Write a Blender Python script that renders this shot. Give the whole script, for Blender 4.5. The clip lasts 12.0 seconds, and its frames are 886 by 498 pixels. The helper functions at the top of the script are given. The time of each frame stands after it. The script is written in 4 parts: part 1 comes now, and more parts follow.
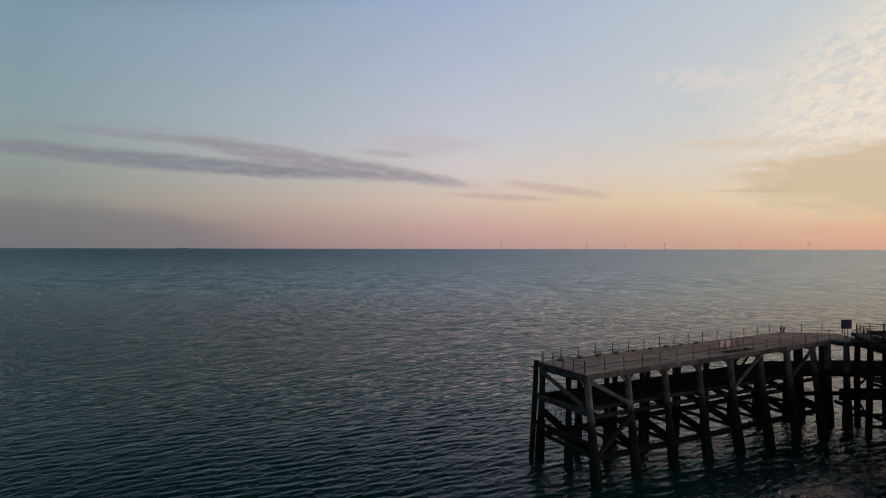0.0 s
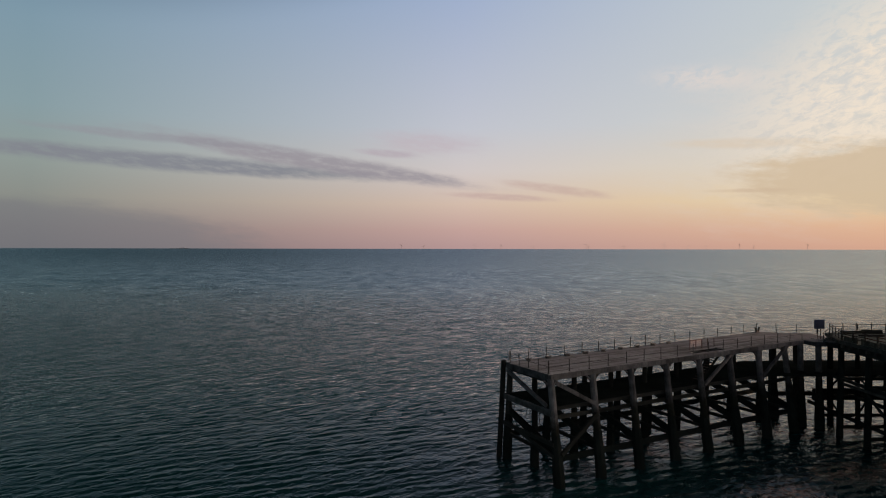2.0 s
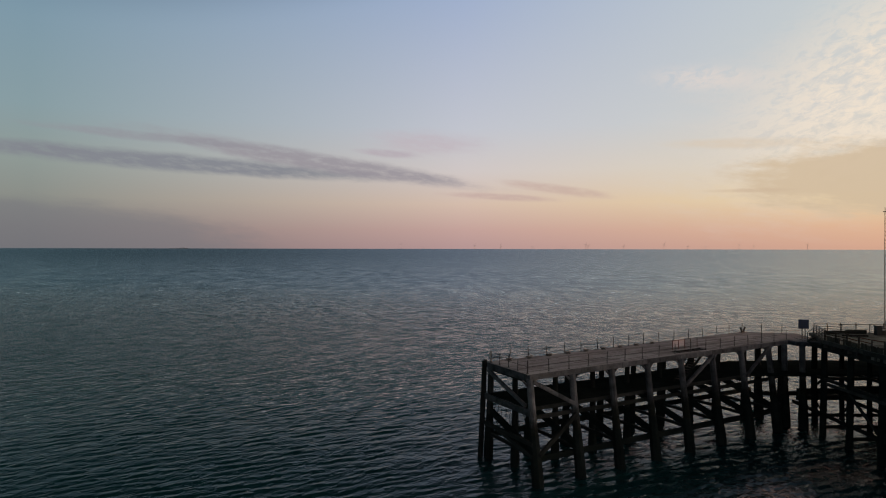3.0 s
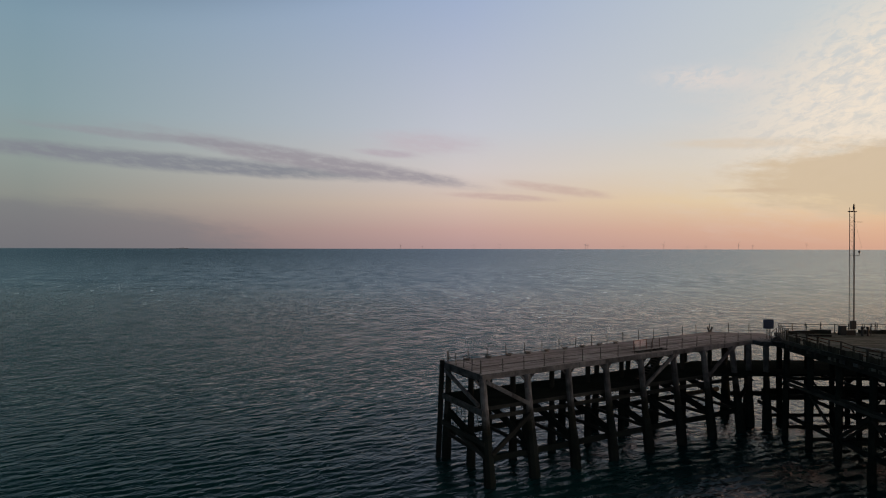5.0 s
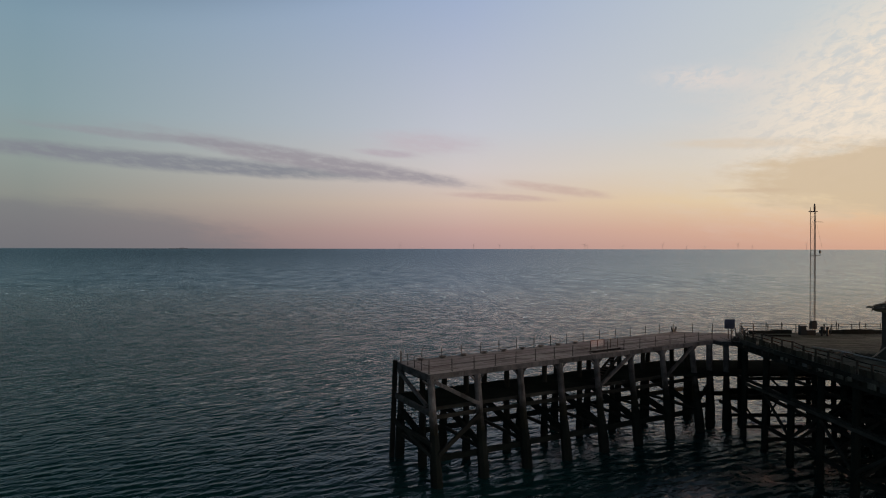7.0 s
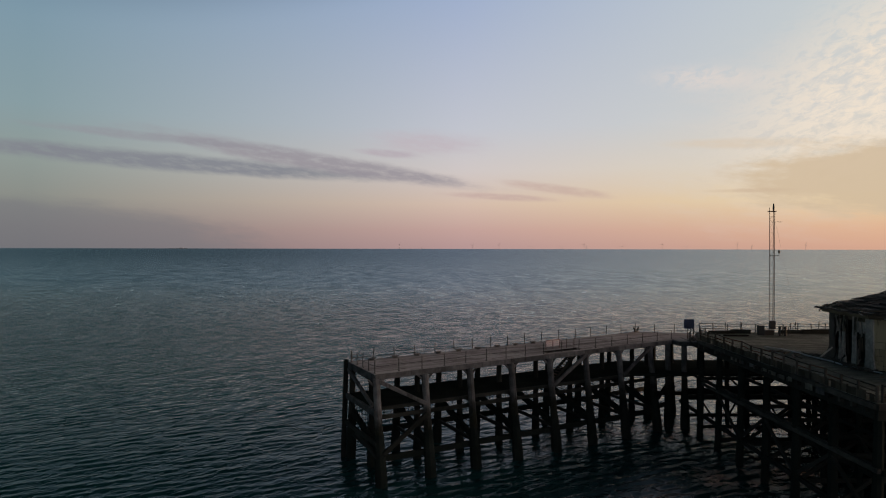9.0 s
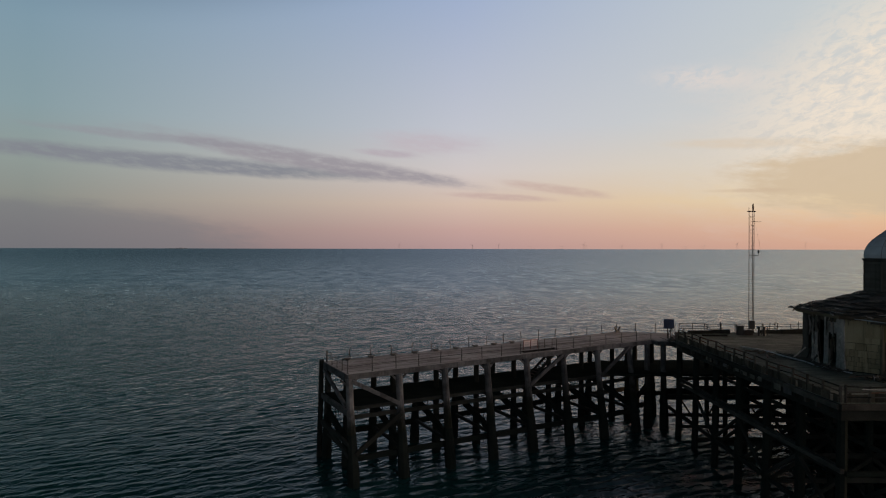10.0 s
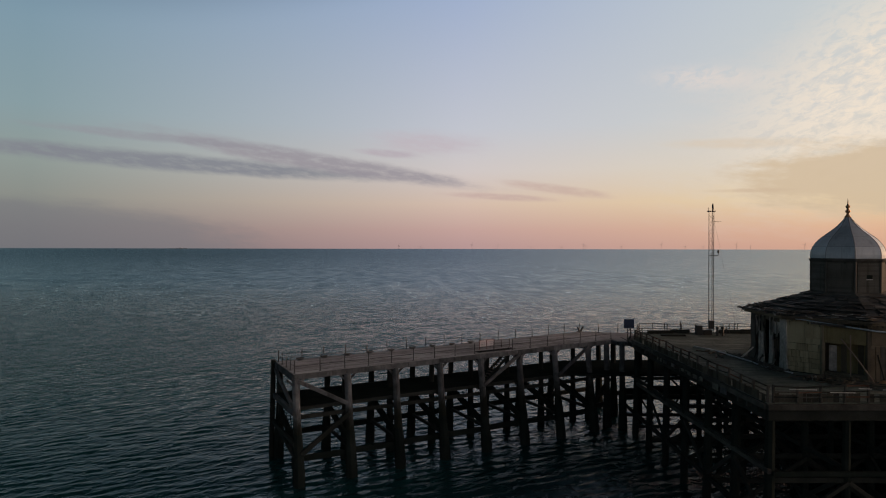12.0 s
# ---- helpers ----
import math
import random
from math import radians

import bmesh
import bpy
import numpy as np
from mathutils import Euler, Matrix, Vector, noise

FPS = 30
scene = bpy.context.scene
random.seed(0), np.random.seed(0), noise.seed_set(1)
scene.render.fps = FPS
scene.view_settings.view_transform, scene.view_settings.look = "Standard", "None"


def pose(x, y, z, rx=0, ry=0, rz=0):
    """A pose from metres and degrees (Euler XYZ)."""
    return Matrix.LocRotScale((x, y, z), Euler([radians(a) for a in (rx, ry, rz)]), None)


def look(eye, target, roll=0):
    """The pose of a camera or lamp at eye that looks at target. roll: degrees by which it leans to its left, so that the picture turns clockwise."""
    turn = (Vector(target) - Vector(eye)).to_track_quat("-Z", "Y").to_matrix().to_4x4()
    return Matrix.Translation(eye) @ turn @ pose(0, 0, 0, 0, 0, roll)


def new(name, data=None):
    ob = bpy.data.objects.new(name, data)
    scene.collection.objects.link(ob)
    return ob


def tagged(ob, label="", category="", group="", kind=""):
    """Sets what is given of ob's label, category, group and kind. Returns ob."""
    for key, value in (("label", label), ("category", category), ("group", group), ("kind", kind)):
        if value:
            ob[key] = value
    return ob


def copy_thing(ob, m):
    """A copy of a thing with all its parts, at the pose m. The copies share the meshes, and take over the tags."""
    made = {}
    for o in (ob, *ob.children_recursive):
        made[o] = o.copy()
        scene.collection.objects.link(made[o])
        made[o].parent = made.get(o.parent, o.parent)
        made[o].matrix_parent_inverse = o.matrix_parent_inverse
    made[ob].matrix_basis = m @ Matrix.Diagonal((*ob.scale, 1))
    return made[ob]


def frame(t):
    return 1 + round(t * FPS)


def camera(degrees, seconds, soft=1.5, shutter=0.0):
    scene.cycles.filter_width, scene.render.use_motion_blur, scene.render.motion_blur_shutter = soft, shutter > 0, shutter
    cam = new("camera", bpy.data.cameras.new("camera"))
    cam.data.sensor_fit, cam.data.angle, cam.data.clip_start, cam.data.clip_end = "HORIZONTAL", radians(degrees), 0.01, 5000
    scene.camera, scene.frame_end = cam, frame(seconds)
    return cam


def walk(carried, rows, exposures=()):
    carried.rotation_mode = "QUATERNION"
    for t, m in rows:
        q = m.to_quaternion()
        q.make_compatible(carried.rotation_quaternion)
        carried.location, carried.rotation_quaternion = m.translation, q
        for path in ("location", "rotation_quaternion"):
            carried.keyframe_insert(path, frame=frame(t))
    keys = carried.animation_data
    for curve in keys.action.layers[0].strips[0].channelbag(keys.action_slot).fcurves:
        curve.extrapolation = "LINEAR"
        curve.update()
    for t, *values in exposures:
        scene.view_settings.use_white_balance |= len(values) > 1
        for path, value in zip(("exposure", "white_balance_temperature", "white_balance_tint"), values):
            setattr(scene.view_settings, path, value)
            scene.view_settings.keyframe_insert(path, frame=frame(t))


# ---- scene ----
# A drone slides sideways at a constant height and heading.
cam = camera(72.0, 12.0, soft=1.1)
EYE, PITCH, ROLL = 19.9, -0.24, -0.11
SLIDE = [
    (0, 0.00),
    (0.5, 0.71),
    (1, 1.46),
    (1.5, 2.24),
    (2, 3.07),
    (2.5, 3.94),
    (3, 4.85),
    (5, 8.83),
    (5.5, 9.90),
    (6, 10.99),
    (6.5, 12.11),
    (7, 13.23),
    (9, 17.83),
    (9.5, 18.98),
    (10, 20.13),
    (10.5, 21.27),
    (11, 22.40),
    (11.5, 23.53),
    (12, 24.65),
    ]
walk(cam, [(t, pose(x, 0, EYE, 90 + PITCH, ROLL, 0)) for t, x in SLIDE])

# ---------------------------------------------------------------- world and sun
SUN_AZ, SUN_EL = 92.0, 2.6          # degrees right of the heading (+y), and up


class Nodes:
    """Short hand for a node tree."""

    def __init__(self, tree):
        self.tree = tree
        tree.nodes.clear()

    def add(self, kind, **props):
        n = self.tree.nodes.new(kind)
        for k, v in props.items():
            setattr(n, k, v)
        return n

    def link(self, a, b):
        self.tree.links.new(a, b)

    def put(self, socket, v):
        if isinstance(v, bpy.types.NodeSocket):
            self.link(v, socket)
        else:
            socket.default_value = v

    def math(self, op, a, b=0.0, c=None, clamp=False):
        n = self.add("ShaderNodeMath", operation=op, use_clamp=clamp)
        self.put(n.inputs[0], a)
        self.put(n.inputs[1], b)
        if c is not None:
            self.put(n.inputs[2], c)
        return n.outputs[0]

    def span(self, v, a, b, lo=0.0, hi=1.0, smooth=True):
        n = self.add("ShaderNodeMapRange", interpolation_type="SMOOTHSTEP" if smooth else "LINEAR")
        for i, x in enumerate((v, a, b, lo, hi)):
            self.put(n.inputs[i], x)
        return n.outputs[0]

    def ramp(self, v, stops, ease="LINEAR"):
        n = self.add("ShaderNodeValToRGB")
        n.color_ramp.interpolation = ease
        e = n.color_ramp.elements
        while len(e) < len(stops):
            e.new(0.5)
        for x, (p, c) in zip(e, stops):
            x.position, x.color = p, (*c, 1)
        self.put(n.inputs[0], v)
        return n.outputs[0]

    def mix(self, f, a, b, how="MIX"):
        n = self.add("ShaderNodeMix", data_type="RGBA", blend_type=how)
        self.put(n.inputs[0], f)
        self.put(n.inputs[6], a if isinstance(a, bpy.types.NodeSocket) else (*a, 1))
        self.put(n.inputs[7], b if isinstance(b, bpy.types.NodeSocket) else (*b, 1))
        return n.outputs[2]

    def xyz(self, x, y, z):
        n = self.add("ShaderNodeCombineXYZ")
        for i, v in enumerate((x, y, z)):
            self.put(n.inputs[i], v)
        return n.outputs[0]

    def noise(self, vec, scale, detail=3.0, rough=0.55, distortion=0.0):
        n = self.add("ShaderNodeTexNoise")
        if vec is not None:
            self.link(vec, n.inputs["Vector"])
        n.inputs["Scale"].default_value, n.inputs["Detail"].default_value = scale, detail
        n.inputs["Roughness"].default_value, n.inputs["Distortion"].default_value = rough, distortion
        return n.outputs[0]


def rgb(r, g, b):
    """Linear colour from 0-255 screen values."""
    return tuple(((v / 255 + 0.055) / 1.055) ** 2.4 if v > 10 else v / 255 / 12.92 for v in (r, g, b))


def make_world():
    world = bpy.data.worlds.new("dawn_sky")
    scene.world = world
    world.use_nodes = True
    n = Nodes(world.node_tree)
    d = n.add("ShaderNodeSeparateXYZ")
    n.link(n.add("ShaderNodeTexCoord").outputs["Generated"], d.inputs[0])
    az = n.math("MULTIPLY", n.math("ARCTAN2", d.outputs[0], d.outputs[1]), 57.2958)
    el = n.math("MULTIPLY", n.math("ARCSINE", d.outputs[2]), 57.2958)
    up = n.math("DIVIDE", el, 30.0, clamp=True)

    def column(*cols):
        return n.ramp(up, [(e / 30.0, rgb(*c)) for e, *c in cols])

    far_left = column(*SKY_LEFT)
    middle = column(*SKY_MIDDLE)
    right = column(*SKY_RIGHT)
    sunward = n.mix(1.0, column(*SKY_SUN), (GLOW,) * 3, "MULTIPLY")
    c = n.mix(n.span(az, -34, 2, smooth=False), far_left, middle)
    c = n.mix(n.span(az, 2, 37, smooth=False), c, right)
    c = n.mix(n.math("MULTIPLY", n.span(az, 37, 78), n.span(az, 122, 94)), c, sunward)
    behind = column(*SKY_BEHIND)
    c = n.mix(n.span(az, 115, 175), c, behind)
    c = n.mix(n.span(az, -40, -62), c, column(*SKY_WEST))
    c = n.mix(n.span(az, -120, -165), c, behind)

    # clouds: soft leaning ellipses in degrees, frayed by drawn-out noise
    grain = n.xyz(n.math("MULTIPLY", az, 0.25), n.math("ADD", el, n.math("MULTIPLY", az, 0.10)), 0.0)
    fray = n.noise(grain, 0.9, 6, 0.62)
    fine = n.noise(grain, 2.6, 5, 0.6)
    curds = n.noise(n.xyz(n.math("MULTIPLY", az, 0.55), n.math("ADD", el, n.math("MULTIPLY", az, -0.2)), 3.7), 1.5, 7, 0.66, 0.5)

    def cloud(a, e, ra, re, lean, soft, rag, tex):
        x, y = n.math("SUBTRACT", az, a), n.math("SUBTRACT", el, e)
        cs, sn = math.cos(radians(lean)), math.sin(radians(lean))
        u = n.math("DIVIDE", n.math("ADD", n.math("MULTIPLY", x, cs), n.math("MULTIPLY", y, sn)), ra)
        v = n.math("DIVIDE", n.math("SUBTRACT", n.math("MULTIPLY", y, cs), n.math("MULTIPLY", x, sn)), re)
        r = n.math("SQRT", n.math("ADD", n.math("MULTIPLY", u, u), n.math("MULTIPLY", v, v)))
        r = n.math("ADD", r, n.math("MULTIPLY", n.math("SUBTRACT", tex, 0.5), rag))
        return n.span(r, 1.0 + soft, 1.0 - soft)

    for a, e, ra, re, lean, soft, rag, tex, tint, dens in CLOUDS:
        m = cloud(a, e, ra, re, lean, soft, rag, {"fray": fray, "plain": fray, "curds": curds}[tex])
        if tex == "plain":
            pass
        elif tex == "curds":
            m = n.math("MULTIPLY", m, n.span(curds, 0.34, 0.66))
        else:
            m = n.math("MULTIPLY", m, n.span(fine, 0.28, 0.58, 0.62, 1.0))
        c = n.mix(n.math("MULTIPLY", m, dens), c, rgb(*tint))

    # overhead the plain dawn sky takes over
    sky = n.add("ShaderNodeTexSky", sky_type="NISHITA", sun_disc=False, sun_elevation=radians(SUN_EL), sun_rotation=radians(SUN_AZ),
                air_density=1.0, dust_density=1.5, ozone_density=2.0)
    # cool towards the west, warmer on the sun's side
    high = n.mix(1.0, sky.outputs[0], n.mix(n.span(az, -25, 25), SKY_HIGH_WEST, SKY_HIGH), "MULTIPLY")
    # the bright clouds reach higher on the sun's side
    reach = n.math("MULTIPLY", n.span(az, -35, 38, -4, 8), n.span(az, 170, 110))
    c = n.mix(n.span(n.math("SUBTRACT", el, reach), 21, 33), c, high)
    bg = n.add("ShaderNodeBackground")
    n.link(c, bg.inputs[0])
    bg.inputs[1].default_value = 1.0
    n.link(bg.outputs[0], n.add("ShaderNodeOutputWorld").inputs[0])


# columns of the sky: elevation in degrees and screen colour
SKY_LEFT = [(0, 110, 108, 110), (1.5, 121, 119, 118), (4, 139, 142, 136), (7, 143, 154, 150), (11, 136, 157, 163), (21, 121, 150, 170), (25, 92, 134, 152)]
SKY_MIDDLE = [(0, 182, 150, 148), (1.5, 195, 161, 154), (4, 212, 188, 172), (7, 208, 199, 197), (11, 193, 196, 206), (22, 161, 176, 204), (29, 168, 174, 196)]
SKY_RIGHT = [(0, 214, 167, 142), (1.5, 224, 180, 147), (4, 234, 208, 160), (7, 224, 212, 186), (11, 208, 210, 204), (22.4, 198, 206, 208), (24, 340, 262, 224), (26, 320, 244, 208), (28.5, 172, 172, 184), (30, 150, 160, 182)]
GLOW = 4.2
SKY_SUN = [(0, 255, 190, 120), (2, 255, 215, 150), (6, 250, 218, 178), (12, 236, 200, 176), (24, 176, 160, 156)]
SKY_WEST = [(0, 76, 88, 96), (4, 86, 104, 108), (10, 84, 114, 124), (24, 76, 112, 130)]
SKY_BEHIND = [(0, 150, 146, 148), (4, 160, 156, 158), (10, 164, 164, 168), (24, 150, 160, 174)]
SKY_HIGH = (0.0350, 0.0325, 0.0385)
SKY_HIGH_WEST = (0.0042, 0.0155, 0.0185)
# azimuth, elevation, half length, half height, lean, softness, raggedness, texture, tint, density
CLOUDS = [
    (-38, 0.9, 20, 2.8, -2, 0.28, 0.7, "plain", (120, 120, 125), 0.6),
    (-24, 7.15, 17, 0.68, -2.0, 0.45, 1.0, "fray", (130, 132, 141), 0.9),
    (-11.5, 7.7, 13, 0.75, -7.8, 0.45, 1.0, "fray", (150, 144, 152), 0.85),
    (-25, 9.15, 7.5, 0.34, -2, 0.5, 1.2, "fray", (146, 145, 153), 0.65),
    (-1.5, 9.6, 4.4, 0.9, -3, 0.7, 1.6, "fray", (190, 176, 184), 0.55),
    (-5, 8.6, 2.4, 0.3, -5, 0.6, 1.6, "fray", (176, 162, 172), 0.6),
    (5.6, 4.6, 4.5, 0.28, -3.5, 0.5, 1.2, "fray", (188, 160, 156), 0.55),
    (10.4, 5.3, 4.2, 0.4, -8, 0.5, 1.3, "fray", (192, 164, 156), 0.55),
    (35, 10.5, 13, 6.0, 14, 0.6, 1.2, "fray", (216, 208, 202), 0.5),
    (37, 12.6, 11.5, 6.2, 28, 0.5, 1.5, "curds", (246, 229, 208), 0.8),
    (23.5, 14.2, 4.5, 1.0, -6, 0.6, 1.4, "curds", (236, 218, 206), 0.5),
    (41, 5.15, 15, 2.95, -2, 0.22, 1.1, "plain", (209, 187, 158), 0.88),
    (25.5, 8.7, 4.5, 0.4, -3, 0.6, 1.4, "fray", (216, 198, 176), 0.6),
    (26.5, 4.75, 2.6, 0.16, -1, 0.6, 1.2, "fray", (204, 180, 154), 0.6),
]
make_world()

sun = new("sun", bpy.data.lights.new("sun", "SUN"))
sun.data.energy, sun.data.angle, sun.data.color = 1.0, radians(0.8), (1.0, 0.52, 0.27)
sun.matrix_world = look((200 * math.sin(radians(SUN_AZ)), 200 * math.cos(radians(SUN_AZ)), 200 * math.tan(radians(SUN_EL))), (0, 0, 0))
scene.view_settings.exposure = 0.0


# ---------------------------------------------------------------- materials
def material(name, colours, rough=0.8, metal=0.0, scale=1.0, stretch=(1, 1, 1), bump=0.15, grain=14.0, per_island=0.0, per_object=0.0, streak=0.0, shine=0.5, tide=None):
    """A weathered surface: two scales of noise between the given colours, stains, fine relief."""
    m = bpy.data.materials.new(name)
    m.use_nodes = True
    n = Nodes(m.node_tree)
    co = n.add("ShaderNodeTexCoord").outputs["Object"]
    mp = n.add("ShaderNodeMapping")
    n.link(co, mp.inputs[0])
    mp.inputs["Scale"].default_value = stretch
    broad = n.noise(mp.outputs[0], 0.45 * scale, 4, 0.6)
    fine = n.noise(mp.outputs[0], grain * scale, 5, 0.65)
    v = n.math("ADD", n.math("MULTIPLY", broad, 0.62), n.math("MULTIPLY", fine, 0.38))
    if per_island:
        v = n.math("ADD", v, n.math("MULTIPLY", n.math("SUBTRACT", n.add("ShaderNodeNewGeometry").outputs["Random Per Island"], 0.5), per_island))
    if per_object:
        v = n.math("ADD", v, n.math("MULTIPLY", n.math("SUBTRACT", n.add("ShaderNodeObjectInfo").outputs["Random"], 0.5), per_object))
    k = len(colours)
    c = n.ramp(v, [(0.30 + 0.40 * i / max(1, k - 1), col) for i, col in enumerate(colours)])
    if streak:
        mp2 = n.add("ShaderNodeMapping")
        n.link(co, mp2.inputs[0])
        mp2.inputs["Scale"].default_value = (2.2, 2.2, 0.12)
        s = n.noise(mp2.outputs[0], 1.5, 4, 0.6)
        c = n.mix(n.math("MULTIPLY", n.span(s, 0.5, 0.72), streak), c, tuple(0.35 * x for x in colours[0]))
    if tide:
        # weed and wet growth up to the tide mark, in world height
        hgt = n.add("ShaderNodeSeparateXYZ")
        n.link(co, hgt.inputs[0])
        ragged = n.math("ADD", hgt.outputs[2], n.math("MULTIPLY", n.math("SUBTRACT", n.noise(co, 1.1, 5, 0.7), 0.5), 4.0))
        c = n.mix(n.span(ragged, tide + 1.6, tide - 1.2), c, (0.016, 0.018, 0.013))
    b = n.add("ShaderNodeBsdfPrincipled")
    n.link(c, b.inputs["Base Color"])
    n.link(n.span(fine, 0.2, 0.8, max(0.03, rough - 0.15), min(1, rough + 0.12)), b.inputs["Roughness"])
    b.inputs["Metallic"].default_value = metal
    b.inputs["Specular IOR Level"].default_value = shine
    if bump:
        bp = n.add("ShaderNodeBump")
        bp.inputs["Strength"].default_value, bp.inputs["Distance"].default_value = bump, 0.03
        n.link(v, bp.inputs["Height"])
        n.link(bp.outputs[0], b.inputs["Normal"])
    n.link(b.outputs[0], n.add("ShaderNodeOutputMaterial").inputs[0])
    return m


def water_material():
    m = bpy.data.materials.new("sea_water")
    m.use_nodes = True
    n = Nodes(m.node_tree)
    co = n.add("ShaderNodeTexCoord").outputs["Object"]

    def waves(scale, turn, stretch, detail, rough, dist):
        mp = n.add("ShaderNodeMapping", vector_type="TEXTURE")
        n.link(co, mp.inputs[0])
        mp.inputs["Rotation"].default_value = (0, 0, radians(turn))
        mp.inputs["Scale"].default_value = (stretch, 1.0, 1.0)
        return n.noise(mp.outputs[0], scale, detail, rough, dist)

    swell = waves(0.30, 40, 2.2, 3, 0.5, 0.2)
    chop = waves(1.05, 46, 1.8, 3, 0.6, 0.3)
    ripple = waves(3.6, 50, 1.8, 3, 0.55, 0.2)
    h = n.math("ADD", n.math("MULTIPLY", swell, SWELL_H), n.math("ADD", n.math("MULTIPLY", chop, CHOP_H), n.math("MULTIPLY", ripple, RIPPLE_H)))
    gusts = waves(0.012, 10, 3.0, 3, 0.5, 0.0)
    place = n.add("ShaderNodeSeparateXYZ")
    n.link(co, place.inputs[0])
    # off shore the wind has more reach; waves too far off to be told apart act as roughness, with cat's paws in it
    decades = n.math("LOGARITHM", n.math("MAXIMUM", n.math("MULTIPLY", place.outputs[1], 1.08), 1.0), 10.0)
    cats_paws = waves(0.42, 14, 1.5, 5, 0.62, 0.3)
    flaw = n.math("MULTIPLY", n.math("SUBTRACT", cats_paws, 0.5), n.span(decades, 1.75, 2.2, 0.06, 0.8))
    rough = n.math("ADD", n.span(decades, 1.75, 2.9, 0.06, 0.2), flaw, clamp=True)
    rough = n.math("MAXIMUM", rough, n.span(decades, 1.75, 2.1, 0.05, 0.08))
    bp = n.add("ShaderNodeBump")
    bp.inputs["Distance"].default_value = 1.0
    n.link(h, bp.inputs["Height"])
    n.link(n.math("MULTIPLY", n.span(decades, 1.7, 2.05, NEAR_H, 1.0), n.span(decades, 2.1, 2.65, 1.0, 0.15)), bp.inputs["Strength"])
    # the steep wave fronts face south, and from low down little else is seen of the waves
    # the lean shrinks towards the east, added to make the sea mirror brighter there
    side_lean = n.span(n.math("DIVIDE", place.outputs[0], n.math("MAXIMUM", place.outputs[1], 40.0)), -0.6, 0.65, 1.14, 0.72)
    lean = n.add("ShaderNodeVectorMath", operation="ADD")
    n.link(n.add("ShaderNodeNewGeometry").outputs["Normal"], lean.inputs[0])
    n.link(n.xyz(0.0, n.math("MULTIPLY", side_lean, n.math("SUBTRACT", n.span(decades, 1.75, 2.2, -NEAR_LEAN, -LEAN), n.span(decades, 2.3, 3.3, 0.0, FAR_LEAN))), 0.0), lean.inputs[1])
    # wind waves of the open water, in groups that grow with the way off shore
    tilt = lean.outputs[0]
    for scale, turn, sx, sy, d0, d1, d2, d3, amount in ((1.15, 44, 1.5, 1.0, 1.78, 1.95, 2.02, 2.2, WIND), (0.42, 12, 1.0, 1.4, 1.95, 2.15, 2.25, 2.5, WIND * 0.8), (0.13, 0, 1.0, 2.0, 2.3, 2.5, 2.8, 3.2, WIND * 0.35)):
        mp = n.add("ShaderNodeMapping", vector_type="TEXTURE")
        n.link(co, mp.inputs[0])
        mp.inputs["Rotation"].default_value, mp.inputs["Scale"].default_value = (0, 0, radians(turn)), (sx, sy, 1.0)
        tx = n.add("ShaderNodeTexNoise")
        n.link(mp.outputs[0], tx.inputs["Vector"])
        tx.inputs["Scale"].default_value, tx.inputs["Detail"].default_value = scale, 2.0
        mid = n.add("ShaderNodeVectorMath", operation="SUBTRACT")
        n.link(tx.outputs["Color"], mid.inputs[0])
        mid.inputs[1].default_value = (0.5, 0.5, 0.5)
        flat = n.add("ShaderNodeVectorMath", operation="MULTIPLY")
        n.link(mid.outputs[0], flat.inputs[0])
        flat.inputs[1].default_value = (0.6, 1.0, 0.0)
        by = n.add("ShaderNodeVectorMath", operation="SCALE")
        n.link(flat.outputs[0], by.inputs[0])
        n.link(n.math("MULTIPLY", n.span(decades, d0, d1, 0.0, amount), n.span(decades, d2, d3, 1.0, 0.0)), by.inputs["Scale"])
        both = n.add("ShaderNodeVectorMath", operation="ADD")
        n.link(tilt, both.inputs[0])
        n.link(by.outputs[0], both.inputs[1])
        tilt = both.outputs[0]
    unit = n.add("ShaderNodeVectorMath", operation="NORMALIZE")
    n.link(tilt, unit.inputs[0])
    n.link(unit.outputs[0], bp.inputs["Normal"])
    body, gloss, fres = n.add("ShaderNodeBsdfDiffuse"), n.add("ShaderNodeBsdfGlossy"), n.add("ShaderNodeFresnel")
    n.link(n.mix(n.span(gusts, 0.3, 0.7), (0.007, 0.040, 0.040), (0.009, 0.048, 0.047)), body.inputs["Color"])
    gloss.inputs["Color"].default_value = (*GLOSS, 1)
    n.link(rough, gloss.inputs["Roughness"])
    fres.inputs["IOR"].default_value = 1.35
    for x in (body, gloss, fres):
        n.link(bp.outputs[0], x.inputs["Normal"])
    mix = n.add("ShaderNodeMixShader")
    n.link(fres.outputs[0], mix.inputs[0])
    n.link(body.outputs[0], mix.inputs[1])
    n.link(gloss.outputs[0], mix.inputs[2])
    n.link(mix.outputs[0], n.add("ShaderNodeOutputMaterial").inputs[0])
    return m


